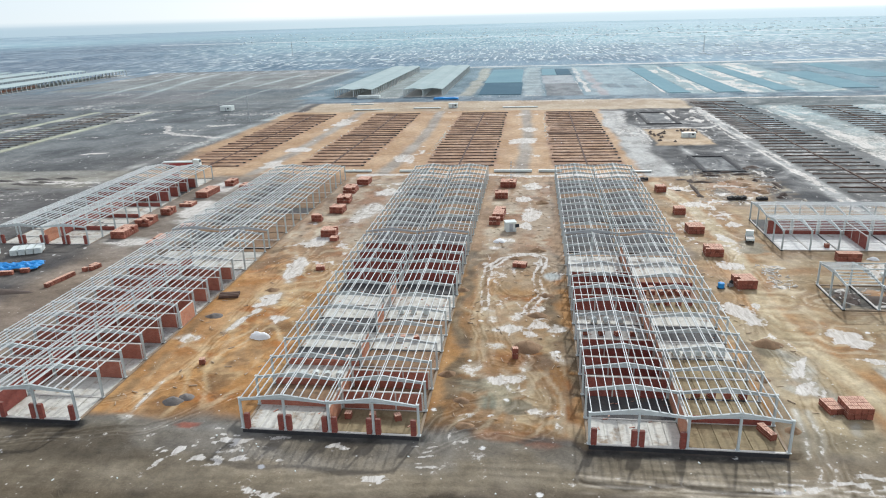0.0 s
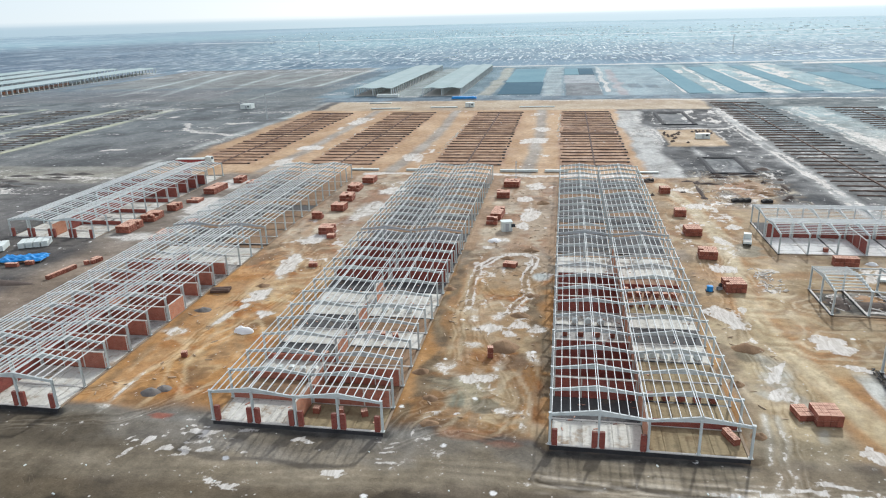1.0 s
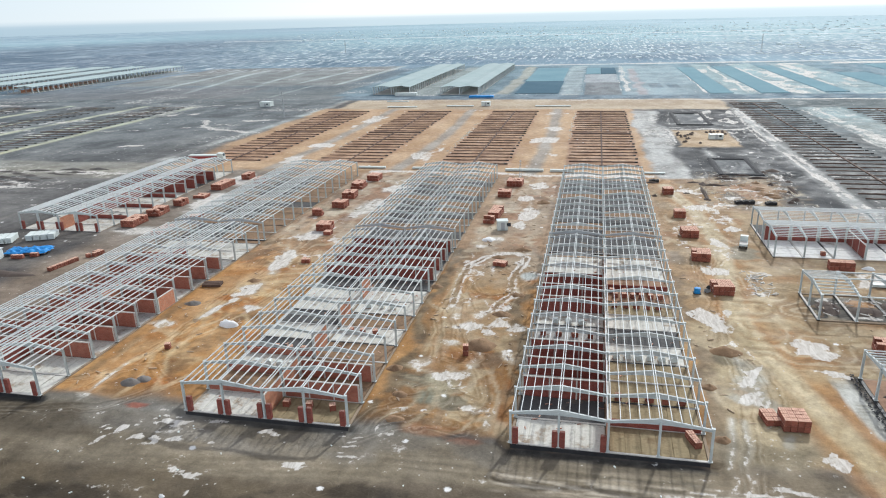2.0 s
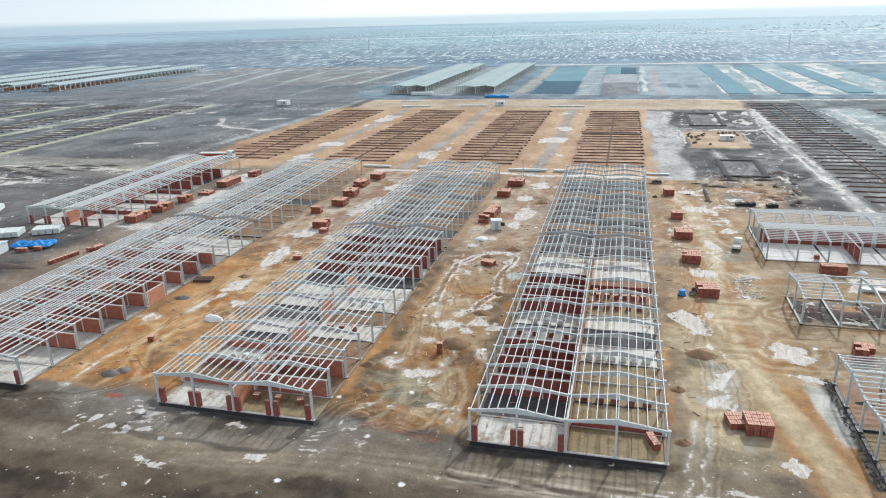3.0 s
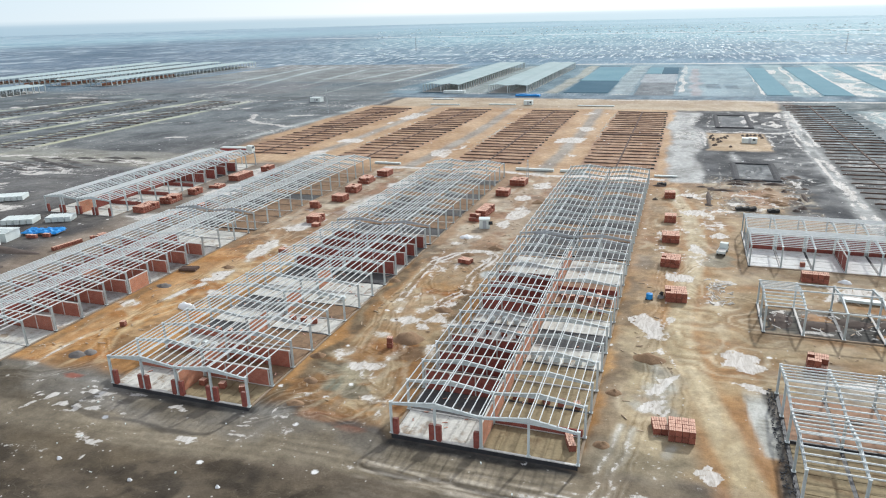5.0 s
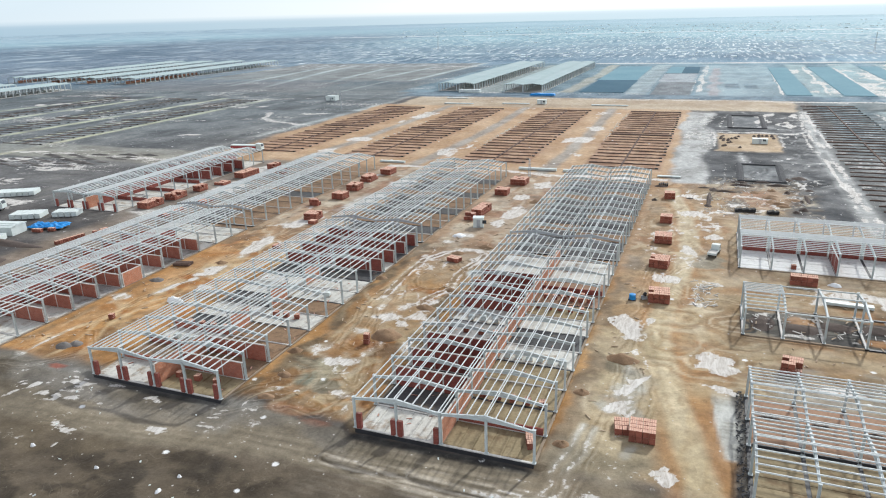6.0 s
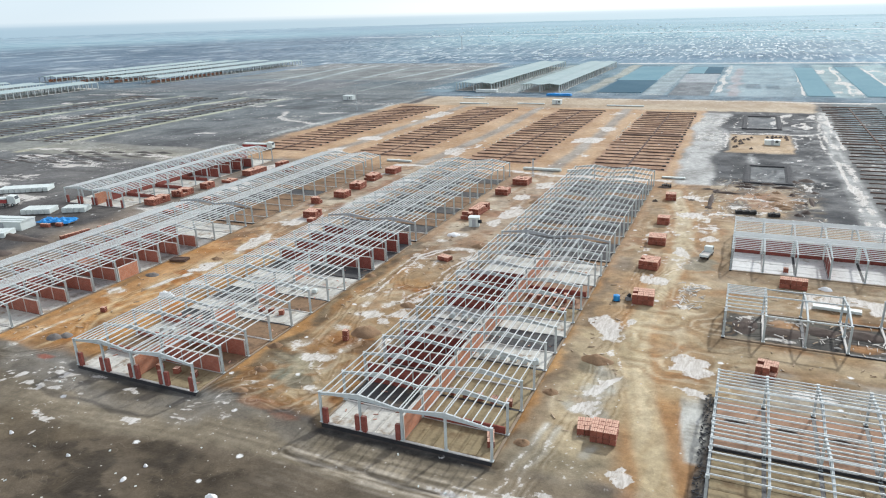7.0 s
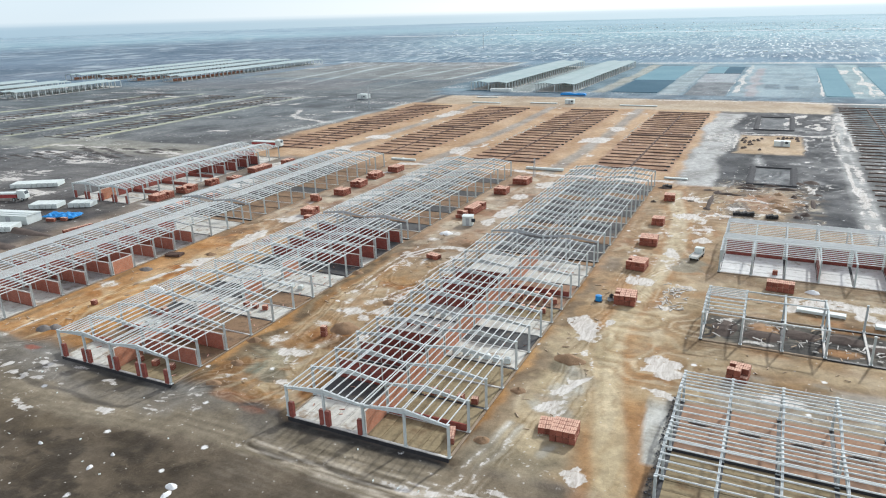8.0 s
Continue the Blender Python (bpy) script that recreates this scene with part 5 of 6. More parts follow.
def brick_stack(x, y, nx, ny, nz=1, rz=0.0, drop=0.1, z=-0.12, label="orange-red hollow blocks stacked in strapped pallet loads", seed=None):
    r = random.Random(int(x * 31 + y * 17) if seed is None else seed)
    s = thing("brick_stack", x, y, z, rz, label, "brick stack", "brick stacks on the yard")
    for k in range(nz):
        for i in range(nx):
            for j in range(ny):
                if (k == nz - 1 and r.random() < drop) and (i, j, k) != (0, 0, 0):
                    continue
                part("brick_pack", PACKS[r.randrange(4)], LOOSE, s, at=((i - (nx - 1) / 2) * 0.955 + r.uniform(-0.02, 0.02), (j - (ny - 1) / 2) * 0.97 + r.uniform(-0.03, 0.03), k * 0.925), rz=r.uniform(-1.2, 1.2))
    return s


for x, y, nx, ny, nz, rz in ((42.2, 127, 4, 4, 2, 4), (40.8, 145.5, 4, 4, 2, -4), (40.3, 162, 4, 4, 2, 3), (39.8, 178, 3, 3, 2, 0), (39.0, 202, 3, 3, 2, 5), (62.6, 105.4, 3, 3, 2, -8), (67.5, 142.5, 5, 2, 2, -2)):
    brick_stack(x, y, nx, ny, nz, rz)
for x, y, nx, ny, nz, rz in ((-7.6, 174.0, 3, 8, 2, -4), (-7.9, 194.6, 4, 4, 2, 2), (-6.3, 208.5, 5, 5, 2, -3), (-8.5, 167.0, 3, 2, 2, 0), (-1.4, 136, 3, 2, 1, -15), (-1.4, 94.3, 1, 1, 2, 10)):
    brick_stack(x, y, nx, ny, nz, rz)
for x, y, nx, ny, nz, rz in ((-49.5, 156.5, 4, 4, 2, 5), (-47.2, 152.5, 2, 2, 1, 0), (-53.2, 178, 4, 4, 2, -4), (-54.2, 189, 4, 5, 2, 4), (-55.4, 201, 4, 6, 2, 0), (-53.6, 212, 4, 5, 2, -3), (-56.5, 169, 3, 2, 2, 0), (-51.2, 89, 1, 1, 1, 20), (-44.6, 132.4, 2, 2, 1, 8)):
    brick_stack(x, y, nx, ny, nz, rz)
for x, y, nx, ny, nz, rz in ((-104, 155, 4, 7, 2, 0), (-103.5, 165, 4, 6, 2, 3), (-102.5, 175, 3, 4, 2, 0), (-101, 184, 4, 4, 1, 0), (-100.8, 197, 4, 9, 2, -3), (-98.5, 210, 3, 5, 2, 0), (-92, 150, 3, 8, 1, 4), (-90.5, 163, 3, 4, 1, 0), (-91, 204, 3, 5, 2, 0), (-99.5, 122.5, 1, 8, 1, -10), (-97, 130, 2, 4, 1, -12), (-114.6, 125.6, 3, 1, 1, 10), (-111.5, 127.4, 2, 1, 1, 10)):
    brick_stack(x, y, nx, ny, nz, rz)

brick_stack(43.9, 81.8, 4, 4, 2, 3, 0).scale = (0.84, 0.84, 0.92)
brick_stack(41.25, 82.6, 2, 3, 1, 9, 0.2, -0.12, "low half-used load of orange-red hollow blocks")
# rows of pallet loads waiting on the bay floors of the sheds
for x0, y, count, step in ((22.0, 84.6, 5, 2.1), (22.4, 121.6, 6, 1.6), (22.2, 116.8, 5, 1.9), (21.8, 123.6, 4, 2.3), (10.2, 103.4, 4, 2.6), (-35, 91.4, 4, 2.4), (-23.6, 75.5, 3, 3.4), (-22.5, 99.3, 3, 2.2), (66.5, 151, 1, 2.0)):
    for i in range(count):
        brick_stack(x0 + i * step, y, 1, 1, 1, 12 * (i % 3), 0, -0.1, "single strapped pallet load of red hollow blocks")
brick_stack(30.9, 75.8, 1, 3, 1, 20, 0, -0.1, "short row of red blocks leaning by a gable post")
BAG = Build().prism([(-0.46, 0.1), (0.46, 0.1), (0.52, 0.3), (0.47, 0.42), (0.52, 0.6), (0.42, 0.8), (0.2, 0.94), (-0.25, 0.9), (-0.46, 0.76), (-0.5, 0.55), (-0.46, 0.42), (-0.52, 0.28)], -0.44, 0.44).mesh("white_load", WHITE)
for x0, y, count, step in ((22.0, 96.8, 6, 1.7), (12.0, 108.4, 3, 2.2), (-33.5, 86.2, 4, 1.9), (-22.6, 110, 3, 2.3)):
    for i in range(count):
        sack = thing("bag_pallet", x0 + i * step, y + 0.2 * (i % 2), -0.1, 7 * (i % 3), "wrapped white bags on a pallet in a bay", "bag pallet", "bag pallets")
        part("bag_load", BAG, WHITE, sack)
        part("pallet", Build().prism([(-0.55, 0), (-0.4, 0), (-0.4, 0.06), (-0.08, 0.06), (-0.08, 0), (0.08, 0), (0.08, 0.06), (0.4, 0.06), (0.4, 0), (0.55, 0), (0.55, 0.1), (-0.55, 0.1)], -0.5, 0.5), SCRAP, sack)
# piers of block at the gable ends, and spare blocks on the bay floors
PIER = Build().box(-0.36, 0.36, -0.22, 0.22, -0.1, 2.1).box(-0.31, 0.31, -0.2, 0.2, 2.1, 2.2).mesh("brick_pier", BRICK)
for shed, slots in ((shed_c, (0.6, 5.55, 6.45, 11.45)), (shed_b, (0.7, 5.4, 6.5, 11.4, 12.7, 17.4, 18.6, 23.3)), (shed_a, (0.7, 5.4, 6.6, 11.4, 12.7, 17.4, 18.6, 23.3)), (shed_z, (0.7, 5.4, 6.6, 11.4, 12.7, 17.4, 18.6, 23.3))):
    for u in slots:
        part("brick_pier", PIER, BRICK, shed, "red block pier beside a gable post", at=(u, 0.05, 0))


def heap_mesh(name, rx, ry, h, material, seed, rough=0.5, round_top=1.7):
    bd = Build()
    n, rings = 18, 6
    for j in range(rings + 1):
        f = j / rings
        for i in range(n):
            a = 2 * math.pi * i / n
            w = 1 + 0.28 * (noise.noise((math.cos(a) * 1.3 + seed, math.sin(a) * 1.3, f * 2)))
            z = h * (1 - f ** round_top) * (1 + rough * noise.noise((math.cos(a) * 2.6 * f + seed * 3, math.sin(a) * 2.6 * f, 1)))
            bd.v.append((rx * f * w * math.cos(a), ry * f * w * math.sin(a), z - 0.25 * f))
    for j in range(rings):
        for i in range(n):
            a, b = j * n + i, j * n + (i + 1) % n
            bd.f.append((a, a + n, b + n, b))
    m = bd.mesh(name, material)
    for p in m.polygons:
        p.use_smooth = True
    return m


def heap(x, y, rx, ry, h, material=None, seed=0, name="earth_mound", label="small heap of dug brown earth on the yard", category="earth heap", round_top=1.7):
    ob = new(name, heap_mesh(name, rx, ry, h, material or EARTH, seed + x, round_top=round_top))
    ob.location = (x, y, -0.12)
    return tagged(ob, label, category, "heaps on the yard")


for x, y, rx, ry, h in ((0.3, 97.8, 2.9, 2.3, 1.3), (38.9, 101.6, 2.9, 1.8, 0.9), (2.2, 110.6, 1.9, 1.4, 0.7), (-11.4, 88.4, 1.6, 1.3, 0.6), (-8.7, 81.0, 1.6, 1.1, 0.5), (-7.7, 74.8, 1.9, 1.1, 0.4), (-12.4, 122, 1.5, 1.2, 0.5), (34.6, 77, 1.3, 1.1, 0.5), (34.8, 90, 1.4, 1.2, 0.5), (4, 188, 2.4, 2.0, 0.8)):
    heap(x, y, rx, ry, h)
for x, y, rx, ry, h in ((2.5, 146.5, 2.4, 1.4, 0.6), (-2.3, 141, 2.2, 1.2, 0.5), (-51, 120, 1.8, 1.3, 0.5), (4, 120, 1.7, 1.2, 0.5)):
    heap(x, y, rx, ry, h, EARTH, 3)
for x, y, rx, ry, h in ((49.4, 204, 0.8, 10, 0.6), (53.4, 213.4, 4.2, 0.7, 0.5), (58, 222, 5, 0.8, 0.6), (68, 224, 4, 0.9, 0.6), (74.6, 210, 0.8, 6, 0.6)):
    heap(x, y, rx, ry, h, EARTH_DARK, 11, "earth_ridge", "dark ridge of dug earth beside a trench", "earth ridge")
for k in range(30):             # dug rows in the western field
    rr = random.Random(k)
    u, v = k % 6, k // 6
    heap(-226 + 11 * v + 3.4 * u + rr.uniform(-2, 2), 183 + 5.2 * u + 2.6 * v + rr.uniform(-1, 1), rr.uniform(3.5, 7), rr.uniform(0.8, 1.3), rr.uniform(0.4, 0.75), FIELD_SOIL, k, "spoil_ridge", "low grey ridge of dug soil in the western field", "spoil ridge")
for k in range(8):              # dug strips under the crosswise frame
    heap(SIDE + (k + 0.45) * BAY, 91 - 0.12 * k, 2.1, 0.55, 0.45, EARTH_DARK, k, "spoil_strip", "low dark strip of dug soil under the frame", "spoil strip")
for x, y, rx, ry, h in ((59.5, 122.5, 1.6, 3.2, 0.5), (65.3, 121.5, 2.6, 2.0, 0.7), (71, 124, 2.6, 1.6, 0.6), (77.2, 124.4, 2.6, 1.8, 0.7), (83.5, 122, 2.6, 2.0, 0.6), (90, 123.5, 2.6, 1.8, 0.6), (72.6, 198, 1.1, 1.6, 1.2), (70.7, 195, 0.9, 1.2, 1.0), (74.5, 235, 2.2, 2.2, 1.0), (71.2, 232, 1.8, 2.0, 0.9), (57.5, 226, 2.6, 1.0, 0.8), (64, 227.5, 2.8, 0.9, 0.8), (70, 216, 0.8, 1.2, 0.9), (76, 220, 1.2, 1.0, 0.6), (73, 207, 0.7, 1.0, 0.6), (35.6, 215.5, 1.8, 1.4, 1.0), (35.2, 199, 0.8, 1.0, 0.9), (44.4, 203, 1.2, 1.0, 0.5), (49.2, 196.5, 1.0, 1.6, 0.8), (50.4, 215, 1.0, 2.4, 0.9), (47.8, 217, 2.0, 0.9, 0.5), (-118, 116, 14, 2.2, 1.6), (-110, 106, 9, 2.4, 1.4)):
    heap(x, y, 1.25 * rx, 1.1 * ry, 0.6 * h, EARTH_DARK, 5, label="dark heap of dug soil beside the yard")
for x, y, rx, ry, h in ((-50.4, 77.8, 1.7, 1.3, 0.6), (-49.0, 79.0, 1.3, 1.1, 0.45), (-57.4, 107, 2.0, 1.4, 0.5)):
    heap(x, y, rx, ry, h, FIELD_SOIL, 6, "ash_heap", "grey heap of ash and broken stone on orange mud", "ash heap", 2.4)
for k in range(9):             # turned-over earth round the dug pit
    rr = random.Random(40 + k)
    heap(61 + 11 * rr.random(), 200 + 20 * rr.random(), rr.uniform(1.4, 3.4), rr.uniform(1.0, 2.2), rr.uniform(0.25, 0.5), EARTH, k, label="low heap of turned brown earth beside the pit", round_top=2.6)
for x, y, rx, ry, h in ((-6.5, 153, 1.9, 1.4, 0.6), (-45.6, 99.0, 2.1, 1.1, 0.9), (73, 143.5, 1.4, 0.9, 0.5)):
    heap(x, y, rx, ry, h, SNOW, 7, "sheeted_mound", "low mound under a crumpled white sheet", "sheeted mound", 3.5)
for x, y, rx, ry in ((4.3, 55.0, 1.1, 0.6), (4.9, 53.6, 0.5, 1.0), (-7.9, 53.6, 0.35, 0.55), (-7.4, 56.6, 0.4, 0.3), (-18.5, 54.6, 0.45, 0.3), (-30.5, 55.5, 0.4, 0.35)):
    heap(x, y, rx, ry, 0.3, SNOW, 9, "snow_remnant", "last lump of melting snow on dark soil", "snow lump", 2.6).location.z = -0.66

# ---- foundation grids still without frames ----
TRENCHES = []
for k in range(6):
    bd, rr, u = Build(), random.Random(k), 0.0
    while u <= SPAN + 0.01:              # uneven width and height along the cast beam
        e, hw = rr.uniform(-0.10, 0.10), rr.uniform(0.12, 0.21)
        top = rr.uniform(0.06, 0.2)
        bd.v += [(e - hw - 0.1, u, -0.4), (e - hw, u, top), (e + hw, u, top), (e + hw + 0.1, u, -0.4)]
        u += SPAN / 20
    n = len(bd.v) // 4
    bd.f = [(4 * i + j, 4 * i + j + 1, 4 * i + j + 5, 4 * i + j + 4) for i in range(n - 1) for j in range(3)]
    bd.f += [(0, 1, 2, 3), tuple(4 * n - 1 - j for j in range(4))]
    TRENCHES.append(bd.mesh("foundation_beam", BEAM))
FIELD_BEAMS = [t.copy() for t in TRENCHES]      # the western ones are still coated with field soil
for t in FIELD_BEAMS:
    t.materials[0] = FIELD_SOIL
FOOTING = Build().box(-0.5, 0.5, -0.4, 0.4, -0.4, 0.2).mesh("footing", DARK)
LONG = {}
END_BEAM = Build().prism([(-0.4, -0.4), (SPAN + 0.4, -0.4), (SPAN + 0.3, 0.22), (SPAN * 0.6, 0.14), (SPAN * 0.3, 0.24), (-0.3, 0.16)], -0.45, 0.45).mesh("end_beam", BEAM)


def foundation_grid(x, y, rows, label="rows of dark foundation beams cast in bare ground", beams=None):
    s = thing("foundation_grid", x, y, 0, 0, label, "foundation", "foundation grids")
    r = random.Random(int(x * 3 + y))
    for k in range(rows + 1):
        part("foundation_beam", (beams or TRENCHES)[r.randrange(6)], BEAM, s, at=(r.uniform(-0.9, 0.9), k * BAY + r.uniform(-0.2, 0.2), r.uniform(-0.05, 0.05)), rz=-90 + r.uniform(-0.4, 0.4))
        part("footing", FOOTING, DARK, s, at=(SPAN + r.uniform(-0.3, 0.6), k * BAY, 0))
    length = rows * BAY
    if length not in LONG:
        LONG[length] = Build().box(-0.3, 0.3, 0, length, -0.4, 0.08).mesh("long_beam", BEAM)
    part("long_beam", LONG[length], BEAM, s, at=(SPAN / 2, 0, 0))
    part("end_beam", END_BEAM, BEAM, s, at=(0, length + 1.0, 0))
    return s


for x0 in (COL_C, COL_B, COL_A, COL_Z):
    foundation_grid(x0, 239.5, 11, "rows of dark foundation beams in orange earth")
    foundation_grid(x0, 310, 11, "rows of dark foundation beams in orange earth")
for x0, rows in ((90.4, 17), (143, 13), (189, 13), (235, 13)):
    foundation_grid(x0, 201, 17, "rows of dark foundation beams in thawing soil")
    foundation_grid(x0, 307.5, rows, "rows of dark foundation beams in thawing soil")
for x0 in (-261, -311, -371):
    foundation_grid(x0, 228, 12, "rows of soil-coated foundation beams in a ploughed field", FIELD_BEAMS)
    foundation_grid(x0, 303, 15, "rows of soil-coated foundation beams in a ploughed field", FIELD_BEAMS)

# ---- sheds and slabs in the distance ----
FAR_COL = Build().box(-0.3, 0.3, -0.3, 0.3, 0, 5.0).mesh("column", STEEL)


def roofed_shed(x, y, bays, material=None, label="long shed with pale sheet roof on open steel posts", w=SPAN, closed=False):
    s = thing("roofed_shed", x, y, 0, 0, label, "shed", "roofed sheds")
    length, half = bays * BAY, w / 2
    for g in (0, 1):
        prof = [(g * half - 0.3, 5.0), (g * half + half / 2, 5.0 + RISE), (g * half + half + 0.3, 5.0)]
        part("roof", Build().prism(prof + [(u, z - 0.25) for u, z in prof[::-1]], -0.6, length + 0.6), material or ROOF_PALE, s)
    for k in range(bays + 1):
        for u in (0, half, w):
            part("column", FAR_COL, STEEL, s, at=(u, k * BAY, -0.1))
    part("floor_slab", Build().box(0, w, 0, length, -0.4, 0.1), CAP, s)
    return s


roofed_shed(-133, 461, 35, label="very long shed with pale green-grey sheet roof", w=26)
roofed_shed(-84.5, 457, 35, label="very long shed with pale green-grey sheet roof", w=26)
for x0 in (-454, -500, -544, -588):
    far_shed = roofed_shed(x0, 484, 37, label="distant shed with pale roof on open posts and red side walls")
    # orange blocks stand in for red walls paled by distance haze
    part("block_wall", Build().box(SPAN / 2 - 0.1, SPAN / 2 + 0.1, 0.3, 16 * BAY, 0.1, 2.4), ORANGE, far_shed)
for x0, y0, n in ((-480, 344, 16), (-526, 330, 16), (-572, 330, 16)):
    roofed_shed(x0, y0, n, label="distant shed with pale roof on open posts")


def slab_field(x, y, w, l, material, label):
    s = thing("floor_field", x, y, 0, 0, label, "slab field", "slab fields")
    part("slab", Build().prism([(-0.6, -0.3), (w + 0.6, -0.3), (w, 0.16), (0, 0.16)], 0, l), material, s)
    return s


FIELD_DARK = plain("wet_dark_sheet", (0.042, 0.10, 0.145), (0.075, 0.145, 0.19), 0.03, 0.9, gloss=0.05)
slab_field(-35, 462, 28, 80, FIELD_DARK, "dark blue-grey sheeted slab in a fallow field")
slab_field(-36, 543, 28, 128, ROOF_BLUE, "blue-grey sheeted slab in a fallow field")
slab_field(9, 602, 11.5, 64, ROOF_BLUE, "blue-grey sheeted slab in a fallow field")
slab_field(21.5, 602, 12, 63, FIELD_DARK, "dark blue-grey sheeted slab in a fallow field")
for x0, y0, wide, deep in ((87, 457, 13.5, 200), (117, 457, 16, 206), (154, 462, 13, 200), (196, 470, 22, 120), (240, 540, 24, 130)):
    slab_field(x0, y0, wide, deep, ROOF_BLUE, "blue-grey sheeted slab in a fallow field")

# ---- cabins, vehicles, stacked goods ----


def site_cabin(x, y, l, w, h, rz, label="white site cabin with flat ribbed roof"):
    s = thing("site_cabin", x, y, -0.1, rz, label, "cabin", "site cabins")
    part("body", Build().box(-l / 2, l / 2, -w / 2, w / 2, 0.1, h), WHITE, s)
    part("roof", Build().box(-l / 2 - 0.1, l / 2 + 0.1, -w / 2 - 0.1, w / 2 + 0.1, h, h + 0.14), WHITE, s)
    part("skid", Build().box(-l / 2, l / 2, -w / 2 + 0.1, -w / 2 + 0.3, 0, 0.1).box(-l / 2, l / 2, w / 2 - 0.3, w / 2 - 0.1, 0, 0.1), STEEL_DARK, s)
    part("door", Build().box(-0.45, 0.45, -w / 2 - 0.05, -w / 2 + 0.02, 0.15, 2.1), STEEL_DARK, s, "grey cabin door")
    part("window", Build().box(1.0, 2.0, -w / 2 - 0.05, -w / 2 + 0.02, 1.1, 2.0), GLASS, s, "dark cabin window")
    return s


site_store = thing("site_store", -127, 121.5, -0.1, 12, "long white site store with a low pitched roof", "store")
part("wall", Build().prism([(-9, 0), (9, 0), (9, 2.3), (-9, 2.3)], -2.6, 2.6), WHITE, site_store)
part("roof", Build().box(-9.2, 9.2, -2.8, 2.8, 2.3, 2.42).box(-9.2, 9.2, -1.6, 1.6, 2.42, 2.62).box(-9.2, 9.2, -0.5, 0.5, 2.62, 2.8), WHITE, site_store, "pale sheet roof")
part("door", Build().box(2.0, 3.6, -2.65, -2.58, 0, 2.0), STEEL_DARK, site_store, "grey steel door")
site_cabin(-4.3, 161.5, 2.6, 2.2, 2.4, 15, "small white site cabin on the yard")


def wheels(s, pts, r=0.5, w=0.3):
    for x, y in pts:
        t = part("wheel", Build().tube((x, y - w / 2, r), (x, y + w / 2, r), r, 14), DARK, s)
        part("rim", Build().tube((x, y - w / 2 - 0.02, r), (x, y + w / 2 + 0.02, r), r * 0.5, 10), STEEL, t)


def flatbed_truck(x, y, rz):
    s = thing("flatbed_truck", x, y, -0.12, rz, "white cab flatbed truck parked on the sandy lane", "truck")
    part("chassis", Build().box(-2.8, 2.8, -0.45, 0.45, 0.55, 0.8), DARK, s)
    bed = part("bed", Build().box(-2.9, 0.9, -1.05, 1.05, 0.8, 0.92).box(-2.9, 0.9, -1.05, -0.98, 0.92, 1.35).box(-2.9, 0.9, 0.98, 1.05, 0.92, 1.35).box(-2.9, -2.83, -0.98, 0.98, 0.92, 1.35), WHITE, s)
    part("load", Build().box(-2.6, 0.5, -0.9, 0.9, 0.92, 1.15), CAP, bed)
    cab = part("cab", Build().prism([(1.1, 0.7), (2.95, 0.7), (2.95, 1.5), (2.7, 2.35), (1.1, 2.4)], -1.0, 1.0), WHITE, s)
    part("windscreen", Build().prism([(2.96, 1.52), (2.98, 1.52), (2.74, 2.28), (2.72, 2.28)], -0.85, 0.85), GLASS, cab)
    part("side_window", Build().box(1.7, 2.5, -1.02, 1.02, 1.5, 2.1), GLASS, cab)
    part("bumper", Build().box(2.9, 3.05, -1.0, 1.0, 0.45, 0.7), DARK, s)
    wheels(s, ((2.0, -0.9), (2.0, 0.9), (-1.7, -0.9), (-1.7, 0.9)), 0.45)
    s.scale = (0.82, 0.82, 0.86)
    return s


flatbed_truck(51.3, 155.5, 78)


def lorry(x, y, rz):
    s = thing("articulated_lorry", x, y, -0.12, rz, "red and white lorry parked behind the cabins", "lorry")
    part("trailer", Build().box(-8, 3.2, -1.25, 1.25, 1.1, 2.2), RED, s)
    part("trailer_top", Build().box(-8, 3.2, -1.2, 1.2, 2.2, 2.6), WHITE, s, "white tarpaulin cover")
    cab = part("cab", Build().prism([(3.6, 0.8), (6.0, 0.8), (6.0, 2.2), (5.7, 3.1), (3.6, 3.3)], -1.2, 1.2), WHITE, s)
    part("windscreen", Build().prism([(6.01, 2.1), (6.03, 2.1), (5.76, 3.0), (5.74, 3.0)], -1.0, 1.0), GLASS, cab)
    wheels(s, ((4.9, -1.05), (4.9, 1.05), (2.2, -1.05), (2.2, 1.05), (-5, -1.05), (-5, 1.05), (-6.3, -1.05), (-6.3, 1.05)), 0.5)
    return s


lorry(-150, 137, 24)
lorry(-128.5, 236.5, 6)


